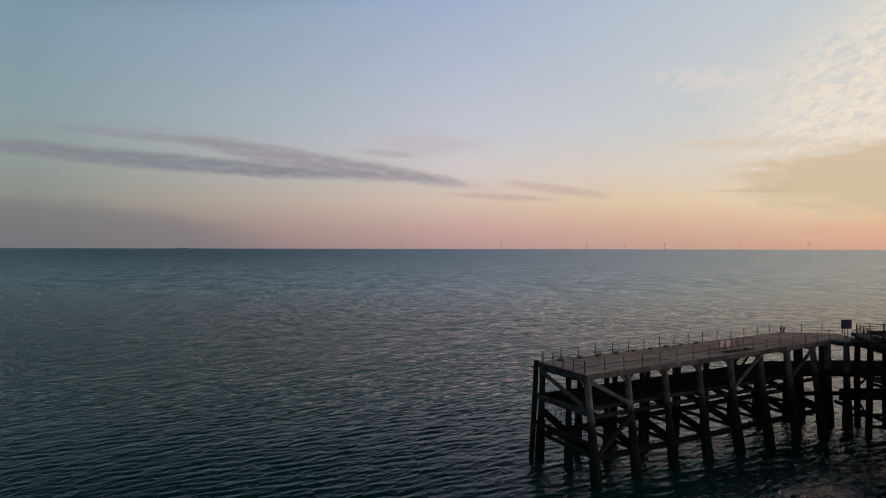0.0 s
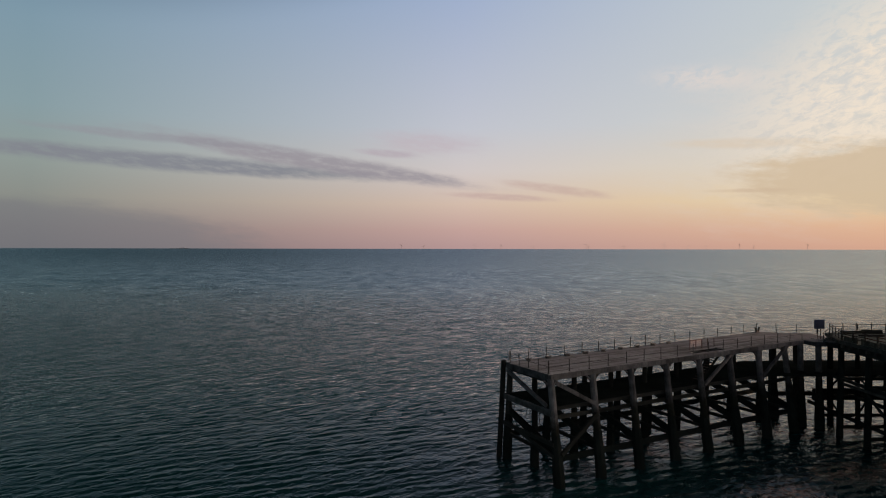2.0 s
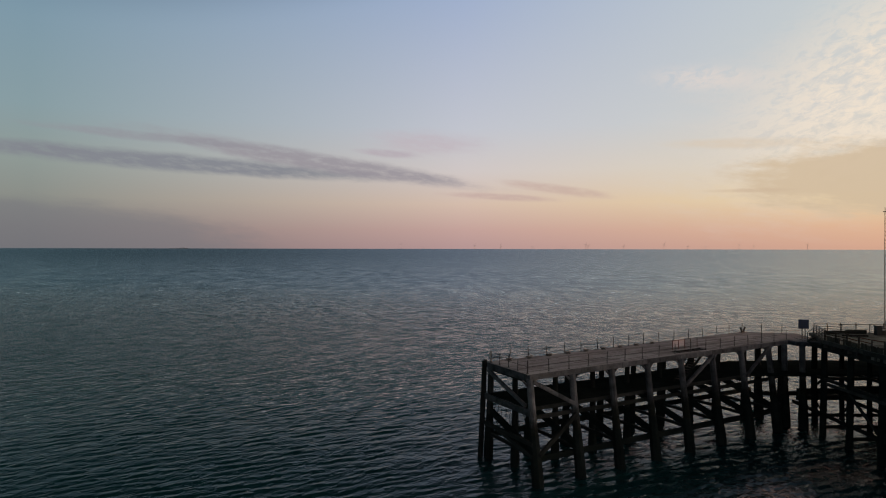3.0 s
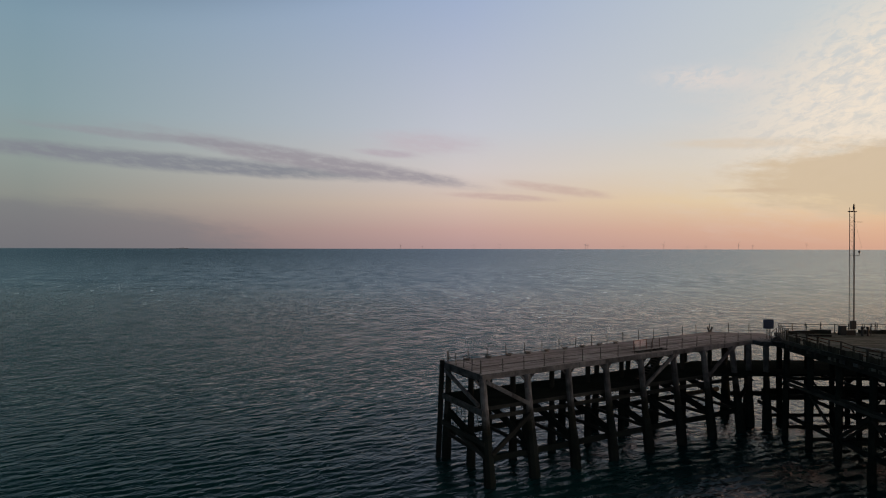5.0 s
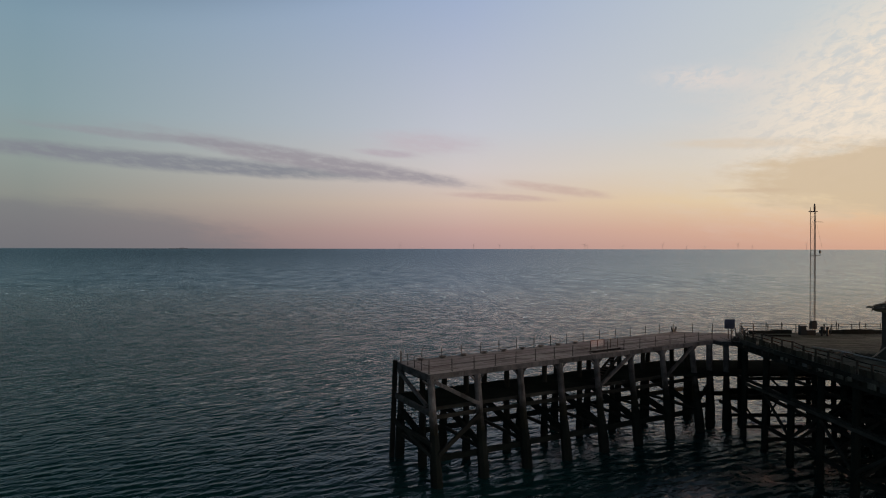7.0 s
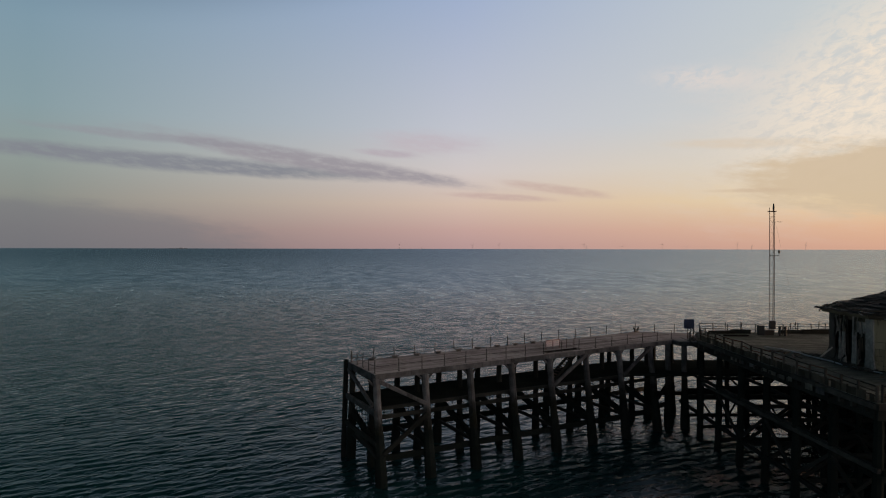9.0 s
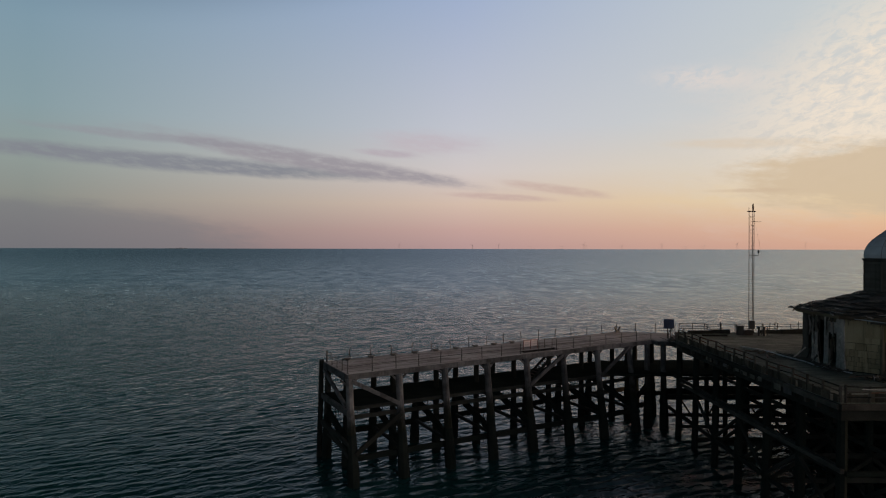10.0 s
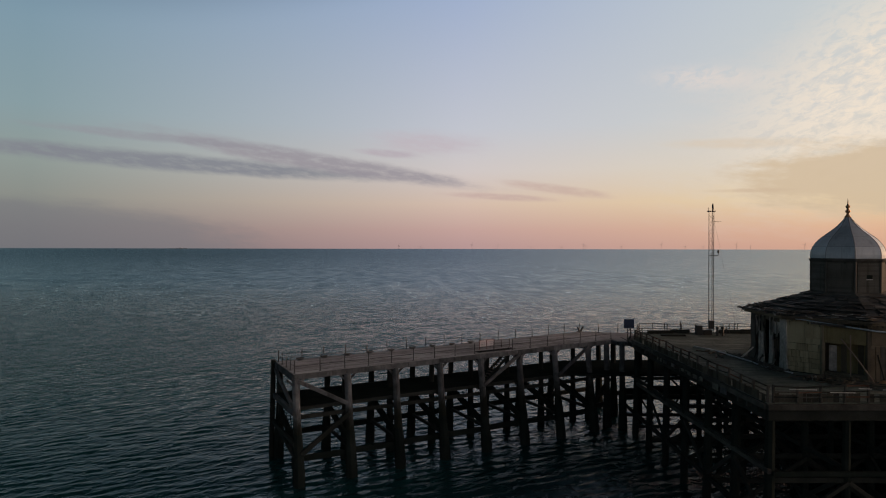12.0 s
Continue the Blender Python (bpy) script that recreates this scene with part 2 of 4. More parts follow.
LEAN, FAR_LEAN, NEAR_LEAN, NEAR_H = 0.117, 0.065, 0.080, 0.42
WIND = 0.5
GLOSS = (0.825, 0.88, 0.89)
SWELL_H, CHOP_H, RIPPLE_H = 0.40, 0.36, 0.06
WATER = water_material()
TIMBER = material("weathered_timber", [(0.0546, 0.0429, 0.0351), (0.117, 0.0936, 0.078), (0.1716, 0.1404, 0.1209)], 0.85, stretch=(1, 1, 0.25), per_object=0.25, bump=0.3, shine=0.12)
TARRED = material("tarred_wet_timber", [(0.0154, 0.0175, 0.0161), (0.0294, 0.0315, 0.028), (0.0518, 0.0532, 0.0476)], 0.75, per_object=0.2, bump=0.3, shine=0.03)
GREYWOOD = material("grey_wet_timber", [(0.0324, 0.03105, 0.02835), (0.0675, 0.06345, 0.0567), (0.1148, 0.108, 0.0945)], 0.85, per_object=0.2, bump=0.3, scale=2.0, shine=0.08)
SLIME = material("black_wet_slime", [(0.0096, 0.0132, 0.012), (0.018, 0.0228, 0.0204), (0.0312, 0.0372, 0.0324)], 0.85, bump=0.3, shine=0.0)
SCREEN = material("dark_netting", [(0.036, 0.0324, 0.0264), (0.0624, 0.0576, 0.0468), (0.1056, 0.0936, 0.0744)], 0.9, bump=0.4, per_object=0.3, grain=8, shine=0.05)
CONCRETE = material("stained_concrete", [(0.03606, 0.03726, 0.03929), (0.103, 0.1037, 0.1053), (0.2026, 0.2009, 0.2043)], 0.85, per_object=0.2, bump=0.3, streak=0.5, shine=0.12, scale=2.4, tide=5.4)
STAINED = material("stained_pale_boards", [(0.05, 0.048, 0.04), (0.13, 0.125, 0.105), (0.22, 0.21, 0.18)], 0.85, bump=0.3, streak=0.5, per_object=0.2, shine=0.12, scale=2.0)
RAIL_RED = material("red_brown_rail", [(0.05, 0.026, 0.018), (0.09, 0.048, 0.034), (0.13, 0.075, 0.055)], 0.85, bump=0.2, per_object=0.3, shine=0.1)
DECKING = material("grey_deck_boards", [(0.17, 0.1549, 0.1511), (0.2888, 0.2701, 0.2646), (0.3907, 0.3801, 0.3726)], 0.85, per_object=0.35, bump=0.25, grain=6, shine=0.12)
HEAD_DECK = material("dark_deck_boards", [(0.03931, 0.04838, 0.04082), (0.09677, 0.1104, 0.09072), (0.2042, 0.2177, 0.1814)], 0.9, scale=0.8, per_island=0.12, bump=0.25, grain=6, shine=0.12)
STEEL = material("rusty_steel", [(0.05, 0.035, 0.03), (0.10, 0.07, 0.055), (0.16, 0.10, 0.07)], 0.6, 0.4, bump=0.15)
DARK_STEEL = material("dark_painted_steel", [(0.03, 0.03, 0.03), (0.05, 0.05, 0.05), (0.08, 0.07, 0.06)], 0.5, 0.3, bump=0.1)
ZINC = material("zinc_sheet", [(0.312, 0.342, 0.372), (0.444, 0.48, 0.516), (0.564, 0.588, 0.612)], 0.58, 0.3, bump=0.14, per_object=0.14, streak=0.3)
SEAM = material("dark_lead_seam", [(0.14, 0.148, 0.156), (0.2, 0.208, 0.216), (0.27, 0.278, 0.286)], 0.6, 0.3, bump=0.1)
BRASS = material("tarnished_copper", [(0.25, 0.12, 0.06), (0.42, 0.22, 0.11), (0.5, 0.3, 0.16)], 0.4, 0.8, bump=0.05)
CUPOLA_WALL = material("grey_cladding", [(0.0652, 0.05957, 0.05175), (0.1004, 0.09315, 0.08027), (0.1356, 0.1267, 0.1113)], 0.8, bump=0.2, streak=0.5, per_object=0.15, shine=0.12)
RENDER_WALL = material("peeling_render", [(0.10, 0.095, 0.09), (0.34, 0.32, 0.30), (0.782, 0.6486, 0.5549)], 0.9, bump=0.4, grain=5, streak=0.35, shine=0.12)
BLOCKS = material("cream_blocks", [(0.19, 0.158, 0.10), (0.31, 0.265, 0.172), (0.42, 0.365, 0.245)], 0.9, bump=0.3, per_object=0.2, streak=0.5, shine=0.12)
OLIVE = material("yellowed_plaster", [(0.1252, 0.0962, 0.0481), (0.1981, 0.157, 0.0818), (0.2711, 0.2177, 0.1202)], 0.9, bump=0.3, streak=0.4, shine=0.12)
ROOFING = material("broken_roof_felt", [(0.02145, 0.02243, 0.0234), (0.0585, 0.0585, 0.05557), (0.1219, 0.119, 0.1102)], 0.85, bump=0.4, per_island=0.12, per_object=0.2, shine=0.12)
DARK_BOARD = material("old_dark_board", [(0.075, 0.06, 0.045), (0.135, 0.1125, 0.0825), (0.21, 0.1725, 0.12)], 0.85, bump=0.3, per_object=0.3, shine=0.12)
PALE = material("bleached_wood", [(0.30, 0.28, 0.27), (0.45, 0.43, 0.41), (0.6, 0.58, 0.56)], 0.7, bump=0.2)
NAVY = material("navy_sign_paint", [(0.0128, 0.0283, 0.0684), (0.0191, 0.0404, 0.0978), (0.0287, 0.0565, 0.1271)], 0.5, bump=0.05)
RED = material("faded_red_paint", [(0.12, 0.05, 0.045), (0.18, 0.075, 0.065), (0.24, 0.11, 0.09)], 0.6, bump=0.1)
PINK = material("bleached_barrier_plastic", [(0.58, 0.50, 0.52), (0.70, 0.61, 0.63), (0.78, 0.70, 0.71)], 0.55, bump=0.08)
GREY_BOX = material("grey_enamel", [(0.0177, 0.0209, 0.0244), (0.0243, 0.0283, 0.0324), (0.0309, 0.0356, 0.0405)], 0.5, bump=0.05)
TURBINE = material("turbine_paint", [(0.5, 0.45, 0.45), (0.52, 0.47, 0.47), (0.54, 0.49, 0.49)], 0.5, bump=0.0)
BLUISH = material("bluish_plastic_pipe", [(0.24, 0.28, 0.32), (0.34, 0.39, 0.44), (0.42, 0.47, 0.52)], 0.5, bump=0.05)
POLE = material("brown_pole", [(0.16, 0.10, 0.07), (0.24, 0.16, 0.12), (0.3, 0.21, 0.16)], 0.7, bump=0.1)
# grey of the far ship, with the distance haze put into the colour
HAZE = material("haze_toned_grey", [(0.3456, 0.36, 0.3888), (0.3888, 0.4032, 0.432), (0.432, 0.4464, 0.4752)], 0.6, bump=0.0)
RUSTY = material("orange_tarpaulin", [(0.22, 0.10, 0.05), (0.34, 0.17, 0.08), (0.42, 0.24, 0.13)], 0.8, bump=0.3)


# ---------------------------------------------------------------- mesh helpers
class Shape:
    """Collects vertices and faces of one mesh."""

    def __init__(self):
        self.v, self.f = [], []

    def add(self, verts, faces):
        k = len(self.v)
        self.v += [tuple(p) for p in verts]
        self.f += [tuple(i + k for i in f) for f in faces]
        return self

    def loft(self, rings, close=True):
        m = len(rings[0])
        faces = [(r * m + i, r * m + (i + 1) % m, (r + 1) * m + (i + 1) % m, (r + 1) * m + i) for r in range(len(rings) - 1) for i in range(m)]
        if close:
            faces += [tuple(reversed(range(m))), tuple(range((len(rings) - 1) * m, len(rings) * m))]
        return self.add([p for r in rings for p in r], faces)

    def beam(self, p, q, w, h, cut=0.12, up=(0, 0, 1)):
        """A timber from p to q, w wide and h deep, with chamfered edges."""
        p, q = Vector(p), Vector(q)
        d = (q - p).normalized()
        side = d.cross(Vector(up))
        if side.length < 0.01:
            side = d.cross(Vector((0, 1, 0)))
        side.normalize()
        top = side.cross(d)
        c = min(w, h) * cut
        a, b = w / 2, h / 2
        prof = [(-a, -b + c), (-a + c, -b), (a - c, -b), (a, -b + c), (a, b - c), (a - c, b), (-a + c, b), (-a, b - c)]
        return self.loft([[e + side * x + top * y for x, y in prof] for e in (p, q)])

    def tube(self, pts, radii, n=10):
        rings = []
        for i, p in enumerate(pts):
            a, b = Vector(pts[max(0, i - 1)]), Vector(pts[min(len(pts) - 1, i + 1)])
            d = (b - a).normalized()
            side = d.cross(Vector((0, 0, 1)))
            if side.length < 0.05:
                side = Vector((1, 0, 0))
            side.normalize()
            top = side.cross(d)
            r = radii[i] if isinstance(radii, (list, tuple)) else radii
            rings.append([Vector(p) + (side * math.cos(6.2832 * k / n) + top * math.sin(6.2832 * k / n)) * r for k in range(n)])
        return self.loft(rings)

    def box(self, x0, y0, z0, x1, y1, z1, cut=0.03):
        return self.beam(((x0 + x1) / 2, y0, (z0 + z1) / 2), ((x0 + x1) / 2, y1, (z0 + z1) / 2), x1 - x0, z1 - z0, cut)

    def slab(self, poly, z0, z1):
        a = [(x, y, z0) for x, y in poly]
        b = [(x, y, z1) for x, y in poly]
        return self.loft([a, b])

    def mesh(self, name, mat, smooth=False):
        me = bpy.data.meshes.new(name)
        me.from_pydata(self.v, [], self.f)
        me.materials.append(mat)
        bm = bmesh.new()
        bm.from_mesh(me)
        bmesh.ops.recalc_face_normals(bm, faces=bm.faces)
        bm.to_mesh(me)
        bm.free()
        if smooth:
            me.polygons.foreach_set("use_smooth", [True] * len(me.polygons))
        return me


def thing(name, at, label, category, group="", kind=""):
    ob = new(name)
    ob.empty_display_size = 0.2
    ob.location = at
    return tagged(ob, label, category, group, kind)


def part(name, shape, mat, parent, label="", smooth=False):
    """One mesh, given in world places, under a thing or a part."""
    ob = new(name, shape.mesh(name, mat, smooth))
    ob.parent = parent
    if parent.type == "EMPTY":
        ob.matrix_parent_inverse = Matrix.Translation(-parent.location)
    return tagged(ob, label)


def whole(name, shape, mat, at, label, category, group="", kind="", smooth=False):
    """A thing of one mesh, given in world places, with its origin at its base."""
    shape.v = [tuple(Vector(p) - Vector(at)) for p in shape.v]
    ob = new(name, shape.mesh(name, mat, smooth))
    ob.location = at
    return tagged(ob, label, category, group, kind)


rnd = random.Random(4)


# ---------------------------------------------------------------- the sea
def steps(fine0, fine1, step, lo, hi, grow):
    mid = list(np.arange(fine0, fine1, step))
    up, s, p = [], step, mid[-1]
    while p < hi:
        s *= grow
        p = min(hi, p + s)
        up.append(p)
    down, s, p = [], step, mid[0]
    while p > lo:
        s *= grow
        p = max(lo, p - s)
        down.append(p)
    return np.array(down[::-1] + mid + up)


def build_sea():
    xs = steps(-26, 62, 0.21, -4900, 4900, 1.04)
    ys = steps(34, 70, 0.19, -4900, 4900, 1.022)
    gx, gy = np.meshgrid(xs, ys)
    rs = np.random.RandomState(3)
    z = np.zeros_like(gx)
    far = np.hypot(gx - 20, gy)
    for k in range(46):
        lam = 0.6 * 1.06 ** k
        if lam > 1.9:
            break
        a = radians(rs.normal(314, 26))
        amp = SWELL * lam ** 0.85 * 0.010
        fade = np.clip(1.6 - far / (lam * 85), 0, 1)
        ph = (gx * math.cos(a) + gy * math.sin(a)) * 6.2832 / lam + rs.uniform(0, 6.28)
        z += fade * amp * (np.sin(ph) + 0.22 * np.cos(2 * ph))
    me = bpy.data.meshes.new("sea")
    nx, ny = len(xs), len(ys)
    co = np.stack([gx, gy, z], -1).reshape(-1, 3).astype(np.float32)
    i = (np.arange(ny - 1)[:, None] * nx + np.arange(nx - 1)[None, :]).reshape(-1)
    quads = np.stack([i, i + 1, i + nx + 1, i + nx], -1).astype(np.int32)
    me.vertices.add(len(co))
    me.vertices.foreach_set("co", co.reshape(-1))
    me.loops.add(quads.size)
    me.loops.foreach_set("vertex_index", quads.reshape(-1))
    me.polygons.add(len(quads))
    me.polygons.foreach_set("loop_start", np.arange(0, quads.size, 4, dtype=np.int32))
    me.polygons.foreach_set("use_smooth", np.ones(len(quads), dtype=bool))
    me.update(calc_edges=True)
    me.materials.append(WATER)
    tagged(new("water", me), "dark teal open sea with small choppy waves", "sea", kind="structure")


SWELL = 0.5
build_sea()


# ---------------------------------------------------------------- the landing stage
E1, E2, P0 = Vector((0.879, 0.477, 0)), Vector((-0.477, 0.879, 0)), Vector((12.1, 51.4, 0))
BAY, WIDE, RISE, DECK, LOWER = 4.6, 6.4, 0.011, 9.1, 6.2
J = Vector((44.6, 63.6, 0))          # where the stage meets the pier head


def S(s, w, z=0.0):
    """A place on the stage: s along it from the seaward corner, w across it, z above the water."""
    p = P0 + E1 * s + E2 * w
    return Vector((p.x, p.y, z))


def deck_z(s):
    return DECK + RISE * s


def build_stage():
    st = thing("landing_stage", S(0, 0, 0), "derelict two-deck landing stage on dark raked columns in the sea", "pier")
    # upper deck of long boards with an opening for the stair
    base = Shape()
    for s0, s1, w0, w1 in ((0.05, 18.5, 0.2, WIDE - 0.2), (18.5, 23.3, 1.72, WIDE - 0.2), (18.5, 23.3, 0.2, 0.44), (23.3, 35.9, 0.2, WIDE - 0.2)):
        base.loft([[S(s0, w0, deck_z(s0) + d), S(s1, w0, deck_z(s1) + d), S(s1, w1, deck_z(s1) + d), S(s0, w1, deck_z(s0) + d)] for d in (-0.16, -0.09)])
    deck = part("deck", base, TARRED, st, "worn pinkish-grey deck boards with a stair opening")
    rows, length = 26, 36.8
    wb = WIDE / rows
    for r in range(rows):
        w = (r + 0.5) * wb
        s = -0.1 - rnd.random() * 2.5
        while s < length:
            e = s + rnd.choice((3.6, 4.2, 4.8))
            a, b = max(s, -0.05), min(e, length)
            if w < 2.2:
                b = min(b, 36.0 + 0.36 * w)
            s = e
            spans = [(a, b)]
            if 0.5 < w < 1.7:
                spans = [(a, min(b, 18.6)), (max(a, 23.2), b)]
            for a, b in spans:
                if b - a > 0.2:
                    dz = rnd.uniform(-0.012, 0.012)
                    dw = rnd.uniform(-0.004, 0.004)
                    part("board", Shape().beam(S(a + 0.01, w + dw, deck_z(a) - 0.04 + dz), S(b - 0.01, w + dw, deck_z(b) - 0.04 + dz), wb - 0.018, 0.08, 0.1), DECKING, deck)
    wedge = Shape()
    a, b = S(36.0, 0.0), S(36.8, WIDE)
    rim = [Vector((x, y, 9.5)) for x, y in ((a.x, a.y), (43.9, 67.2), (47.4, 66.5), (47.4, 73.4), (b.x, b.y))]
    wedge.loft([[p - Vector((0, 0, 0.12)) for p in rim], rim])
    part("deck", wedge, DECKING, st)
    part("edge_beam", Shape().beam((a.x - 0.05, a.y - 0.05, 9.24), (43.85, 67.15, 9.24), 0.34, 0.42, 0.1), CONCRETE, st)
    part("edge_beam", Shape().beam((43.8, 67.1, 9.24), (47.4, 66.42, 9.24), 0.34, 0.42, 0.1), CONCRETE, st)
    # edge beams, joists
    for w, end in ((0.02, 36.0), (WIDE - 0.02, 36.8)):
        for k in range(math.ceil(end / BAY)):
            s0, s1 = k * BAY, min((k + 1) * BAY, end)
            part("edge_beam", Shape().beam(S(s0, w, deck_z(s0) - 0.26), S(s1 - 0.02, w, deck_z(s1) - 0.26), 0.34, 0.46, 0.1), CONCRETE, st)
    part("edge_beam", Shape().beam(S(0.02, 0.2, DECK - 0.30), S(0.02, WIDE - 0.2, DECK - 0.30), 0.36, 0.56, 0.1), CONCRETE, st)
    for w in (1.3, 2.6, 3.9, 5.2):
        part("joist", Shape().beam(S(0.2, w, DECK - 0.25), S(36.6, w, deck_z(36.6) - 0.25), 0.16, 0.28), TARRED, st)
    # lower deck
    low = Shape()
    low.slab([(p.x, p.y) for p in (S(0.1, 0.3), S(29.5, 0.3), S(34.5, WIDE - 0.3), S(0.1, WIDE - 0.3))], LOWER - 0.14, LOWER)
    part("lower_deck", low, SLIME, st, "dark wet lower landing deck")
    part("lower_edge_beam", Shape().beam(S(0, 0.2, LOWER - 0.12), S(29.5, 0.2, LOWER - 0.12), 0.22, 0.3), TARRED, st)
    part("lower_edge_beam", Shape().beam(S(0, WIDE - 0.2, LOWER - 0.12), S(34.6, WIDE - 0.2, LOWER - 0.12), 0.22, 0.3), TARRED, st)
    # raked piles in bents, with cross beams and braces
    def pile(s, w, rake, r0=0.29, r1=0.40, mat=CONCRETE, lift=0.0):
        t = deck_z(s) - 0.42 + lift
        pts = [S(s, w - rake * (t - z) / (t + 1.5), z) for z in (t, 5.6, 2.6, -1.5)]
        sh = Shape()
        rings = []
        for p, r in zip(pts, (r0, r0 * 1.05, r1 * 0.95, r1)):
            rings.append([p + (E1 * math.cos(6.2832 * (k + 0.5) / 8) + E2 * math.sin(6.2832 * (k + 0.5) / 8)) * r * 1.05 for k in range(8)])
        sh.loft(rings)
        col = part("column", sh, mat, st)
        weed = []
        for z, k in ((3.7 + rnd.uniform(-0.5, 0.5), 1.0), (3.1, 1.08), (2.2, 1.12), (1.0, 1.2), (-1.5, 1.2)):
            f = (t - z) / (t + 1.5)
            c = S(s, w - rake * f, z)
            r = (r0 + (r1 - r0) * min(1, f * 1.25)) * k
            weed.append([c + (E1 * math.cos(6.2832 * (i + 0.5) / 8) + E2 * math.sin(6.2832 * (i + 0.5) / 8)) * r * rnd.uniform(1.04, 1.14) for i in range(8)])
        part("weed_sleeve", Shape().loft(weed), SLIME, col, "black weed and wet growth")

    for k in range(8):
        s = k * BAY + 0.15
        pile(s, 0.05, 1.4)
        pile(s + 0.2, WIDE - 0.1, -0.6, 0.26, 0.36, TARRED)
        pile(s + 1.0, 3.6, 0.0, 0.24, 0.32, TARRED)
        for z, out in ((LOWER - 0.36, 0.5), (2.3, 1.05)):
            part("cross_beam", Shape().beam(S(s + 0.05, -out, z), S(s + 0.2, WIDE + 0.5, z + 0.02), 0.26, 0.3), TARRED, st)
        part("brace", Shape().beam(S(s + 0.25, WIDE + 0.1, 4.5), S(s + 0.2, -0.8, 2.35), 0.34, 0.62), SLIME, st)
        part("cross_beam", Shape().beam(S(s, 0, deck_z(s) - 0.62), S(s + 0.2, WIDE, deck_z(s) - 0.62), 0.26, 0.34), TARRED, st)
        # short knees under the edge beam
        z = deck_z(s) - 0.45
        part("knee", Shape().beam(S(s + 0.2, 0.05, z - 0.55), S(s + 0.75, 0.05, z), 0.16, 0.16), CONCRETE, st)
        part("knee", Shape().beam(S(s - 0.2, 0.05, z - 0.55), S(s - 0.75, 0.05, z), 0.16, 0.16), CONCRETE, st)
    for k in range(7):
        s0, s1 = k * BAY + 0.15, (k + 1) * BAY + 0.15
        part("waling", Shape().beam(S(s0, -0.08, 5.42), S(s1 - 0.03, -0.08, 5.42 + rnd.uniform(-0.05, 0.05)), 0.24, 0.34), TARRED, st)
        part("waling", Shape().beam(S(s0, -0.5, 2.05), S(s1 - 0.03, -0.5, 2.05 + rnd.uniform(-0.08, 0.08)), 0.3, 0.5), SLIME, st)
        part("waling", Shape().beam(S(s0, WIDE + 0.3, 2.2), S(s1 - 0.03, WIDE + 0.3, 2.2), 0.3, 0.5), SLIME, st)
    for z, w0 in ((5.6, 0.42), (2.35, 0.5)):
        part("waling", Shape().beam(S(7 * BAY + 0.2, -0.1, z), S(35.6, -0.1, z), 0.26, w0), TARRED, st)
        part("waling", Shape().beam(S(7 * BAY + 0.2, WIDE, z), S(38.5, WIDE, z), 0.26, w0), TARRED, st)
    part("brace", Shape().beam(S(7 * BAY + 0.2, -0.2, 2.3), S(35.4, -0.25, 5.2), 0.26, 0.4), TARRED, st)
    # long braces on the faces
    part("brace", Shape().beam(S(0.3, -0.22, DECK - 0.6), S(BAY, -0.55, 6.2), 0.24, 0.34), CONCRETE, st, "pale diagonal brace")
    part("brace", Shape().beam(S(BAY, -0.75, 5.4), S(0.3, -1.2, 2.6), 0.24, 0.4), TARRED, st)
    part("brace", Shape().beam(S(5 * BAY, -0.22, deck_z(23) - 0.5), S(4 * BAY + 0.2, -0.55, 6.3), 0.24, 0.34), CONCRETE, st, "pale diagonal brace")
    part("brace", Shape().beam(S(7 * BAY, -0.22, deck_z(32) - 0.5), S(6 * BAY + 0.2, -0.55, 6.3), 0.24, 0.34), CONCRETE, st, "pale diagonal brace")
    part("brace", Shape().beam(S(-0.1, WIDE - 0.2, DECK - 0.7), S(-0.1, 0.3, 6.4), 0.24, 0.34), CONCRETE, st)
    part("brace", Shape().beam(S(-0.1, WIDE, 3.6), S(-0.2, -0.9, 2.4), 0.24, 0.34), TARRED, st)
    part("end_beam", Shape().beam(S(-0.1, -0.5, LOWER - 0.3), S(-0.1, WIDE + 0.2, LOWER - 0.3), 0.3, 0.5), CONCRETE, st)
    part("end_beam", Shape().beam(S(-0.15, -0.85, 3.4), S(-0.15, WIDE + 0.5, 3.4), 0.26, 0.36), TARRED, st)
    for s, w in ((34.9, -0.2), (35.75, -1.7), (35.3, 3.2), (38.6, 2.6), (39.8, WIDE)):
        pile(s, w, 0.2, mat=CONCRETE if w < 1 else TARRED, lift=0.42 if w < -1 else 0.0)
    # tall fender pile at the outer corner
    part("fender_post", Shape().tube([S(-0.25, WIDE + 1.0, -1.5), S(-0.22, WIDE + 0.55, 4), S(-0.2, WIDE + 0.2, 9.25)], [0.26, 0.25, 0.23], 10), TARRED, st)
    weed = Shape()
    for k in range(150):
        z, w = rnd.choice(((2.15, -0.45), (5.45, -0.06), (2.0, WIDE + 0.3), (5.95, 0.2), (2.15, -0.42)))
        p = S(rnd.uniform(0.2, 34), w + rnd.uniform(-0.1, 0.1), z)
        l = rnd.uniform(0.15, 0.8)
        weed.tube([p, p + Vector((rnd.uniform(-0.06, 0.06), 0, -l * 0.5)), p + Vector((rnd.uniform(-0.12, 0.12), 0, -l))], [0.03, 0.025, 0.008], 4)
    for k in range(16):
        f = rnd.uniform(0.3, 5.8)
        a, b = S(-0.2, f, 5.6), S(-0.2, f + rnd.uniform(-0.8, 0.8), rnd.uniform(2.4, 4.2))
        weed.tube([a, a.lerp(b, 0.5) + Vector((0, 0, -0.1)), b], 0.018, 4)
    tagged(part("hanging_weed", weed, SLIME, st, "black weed and frayed rope hanging from the beams"), kind="stuff")
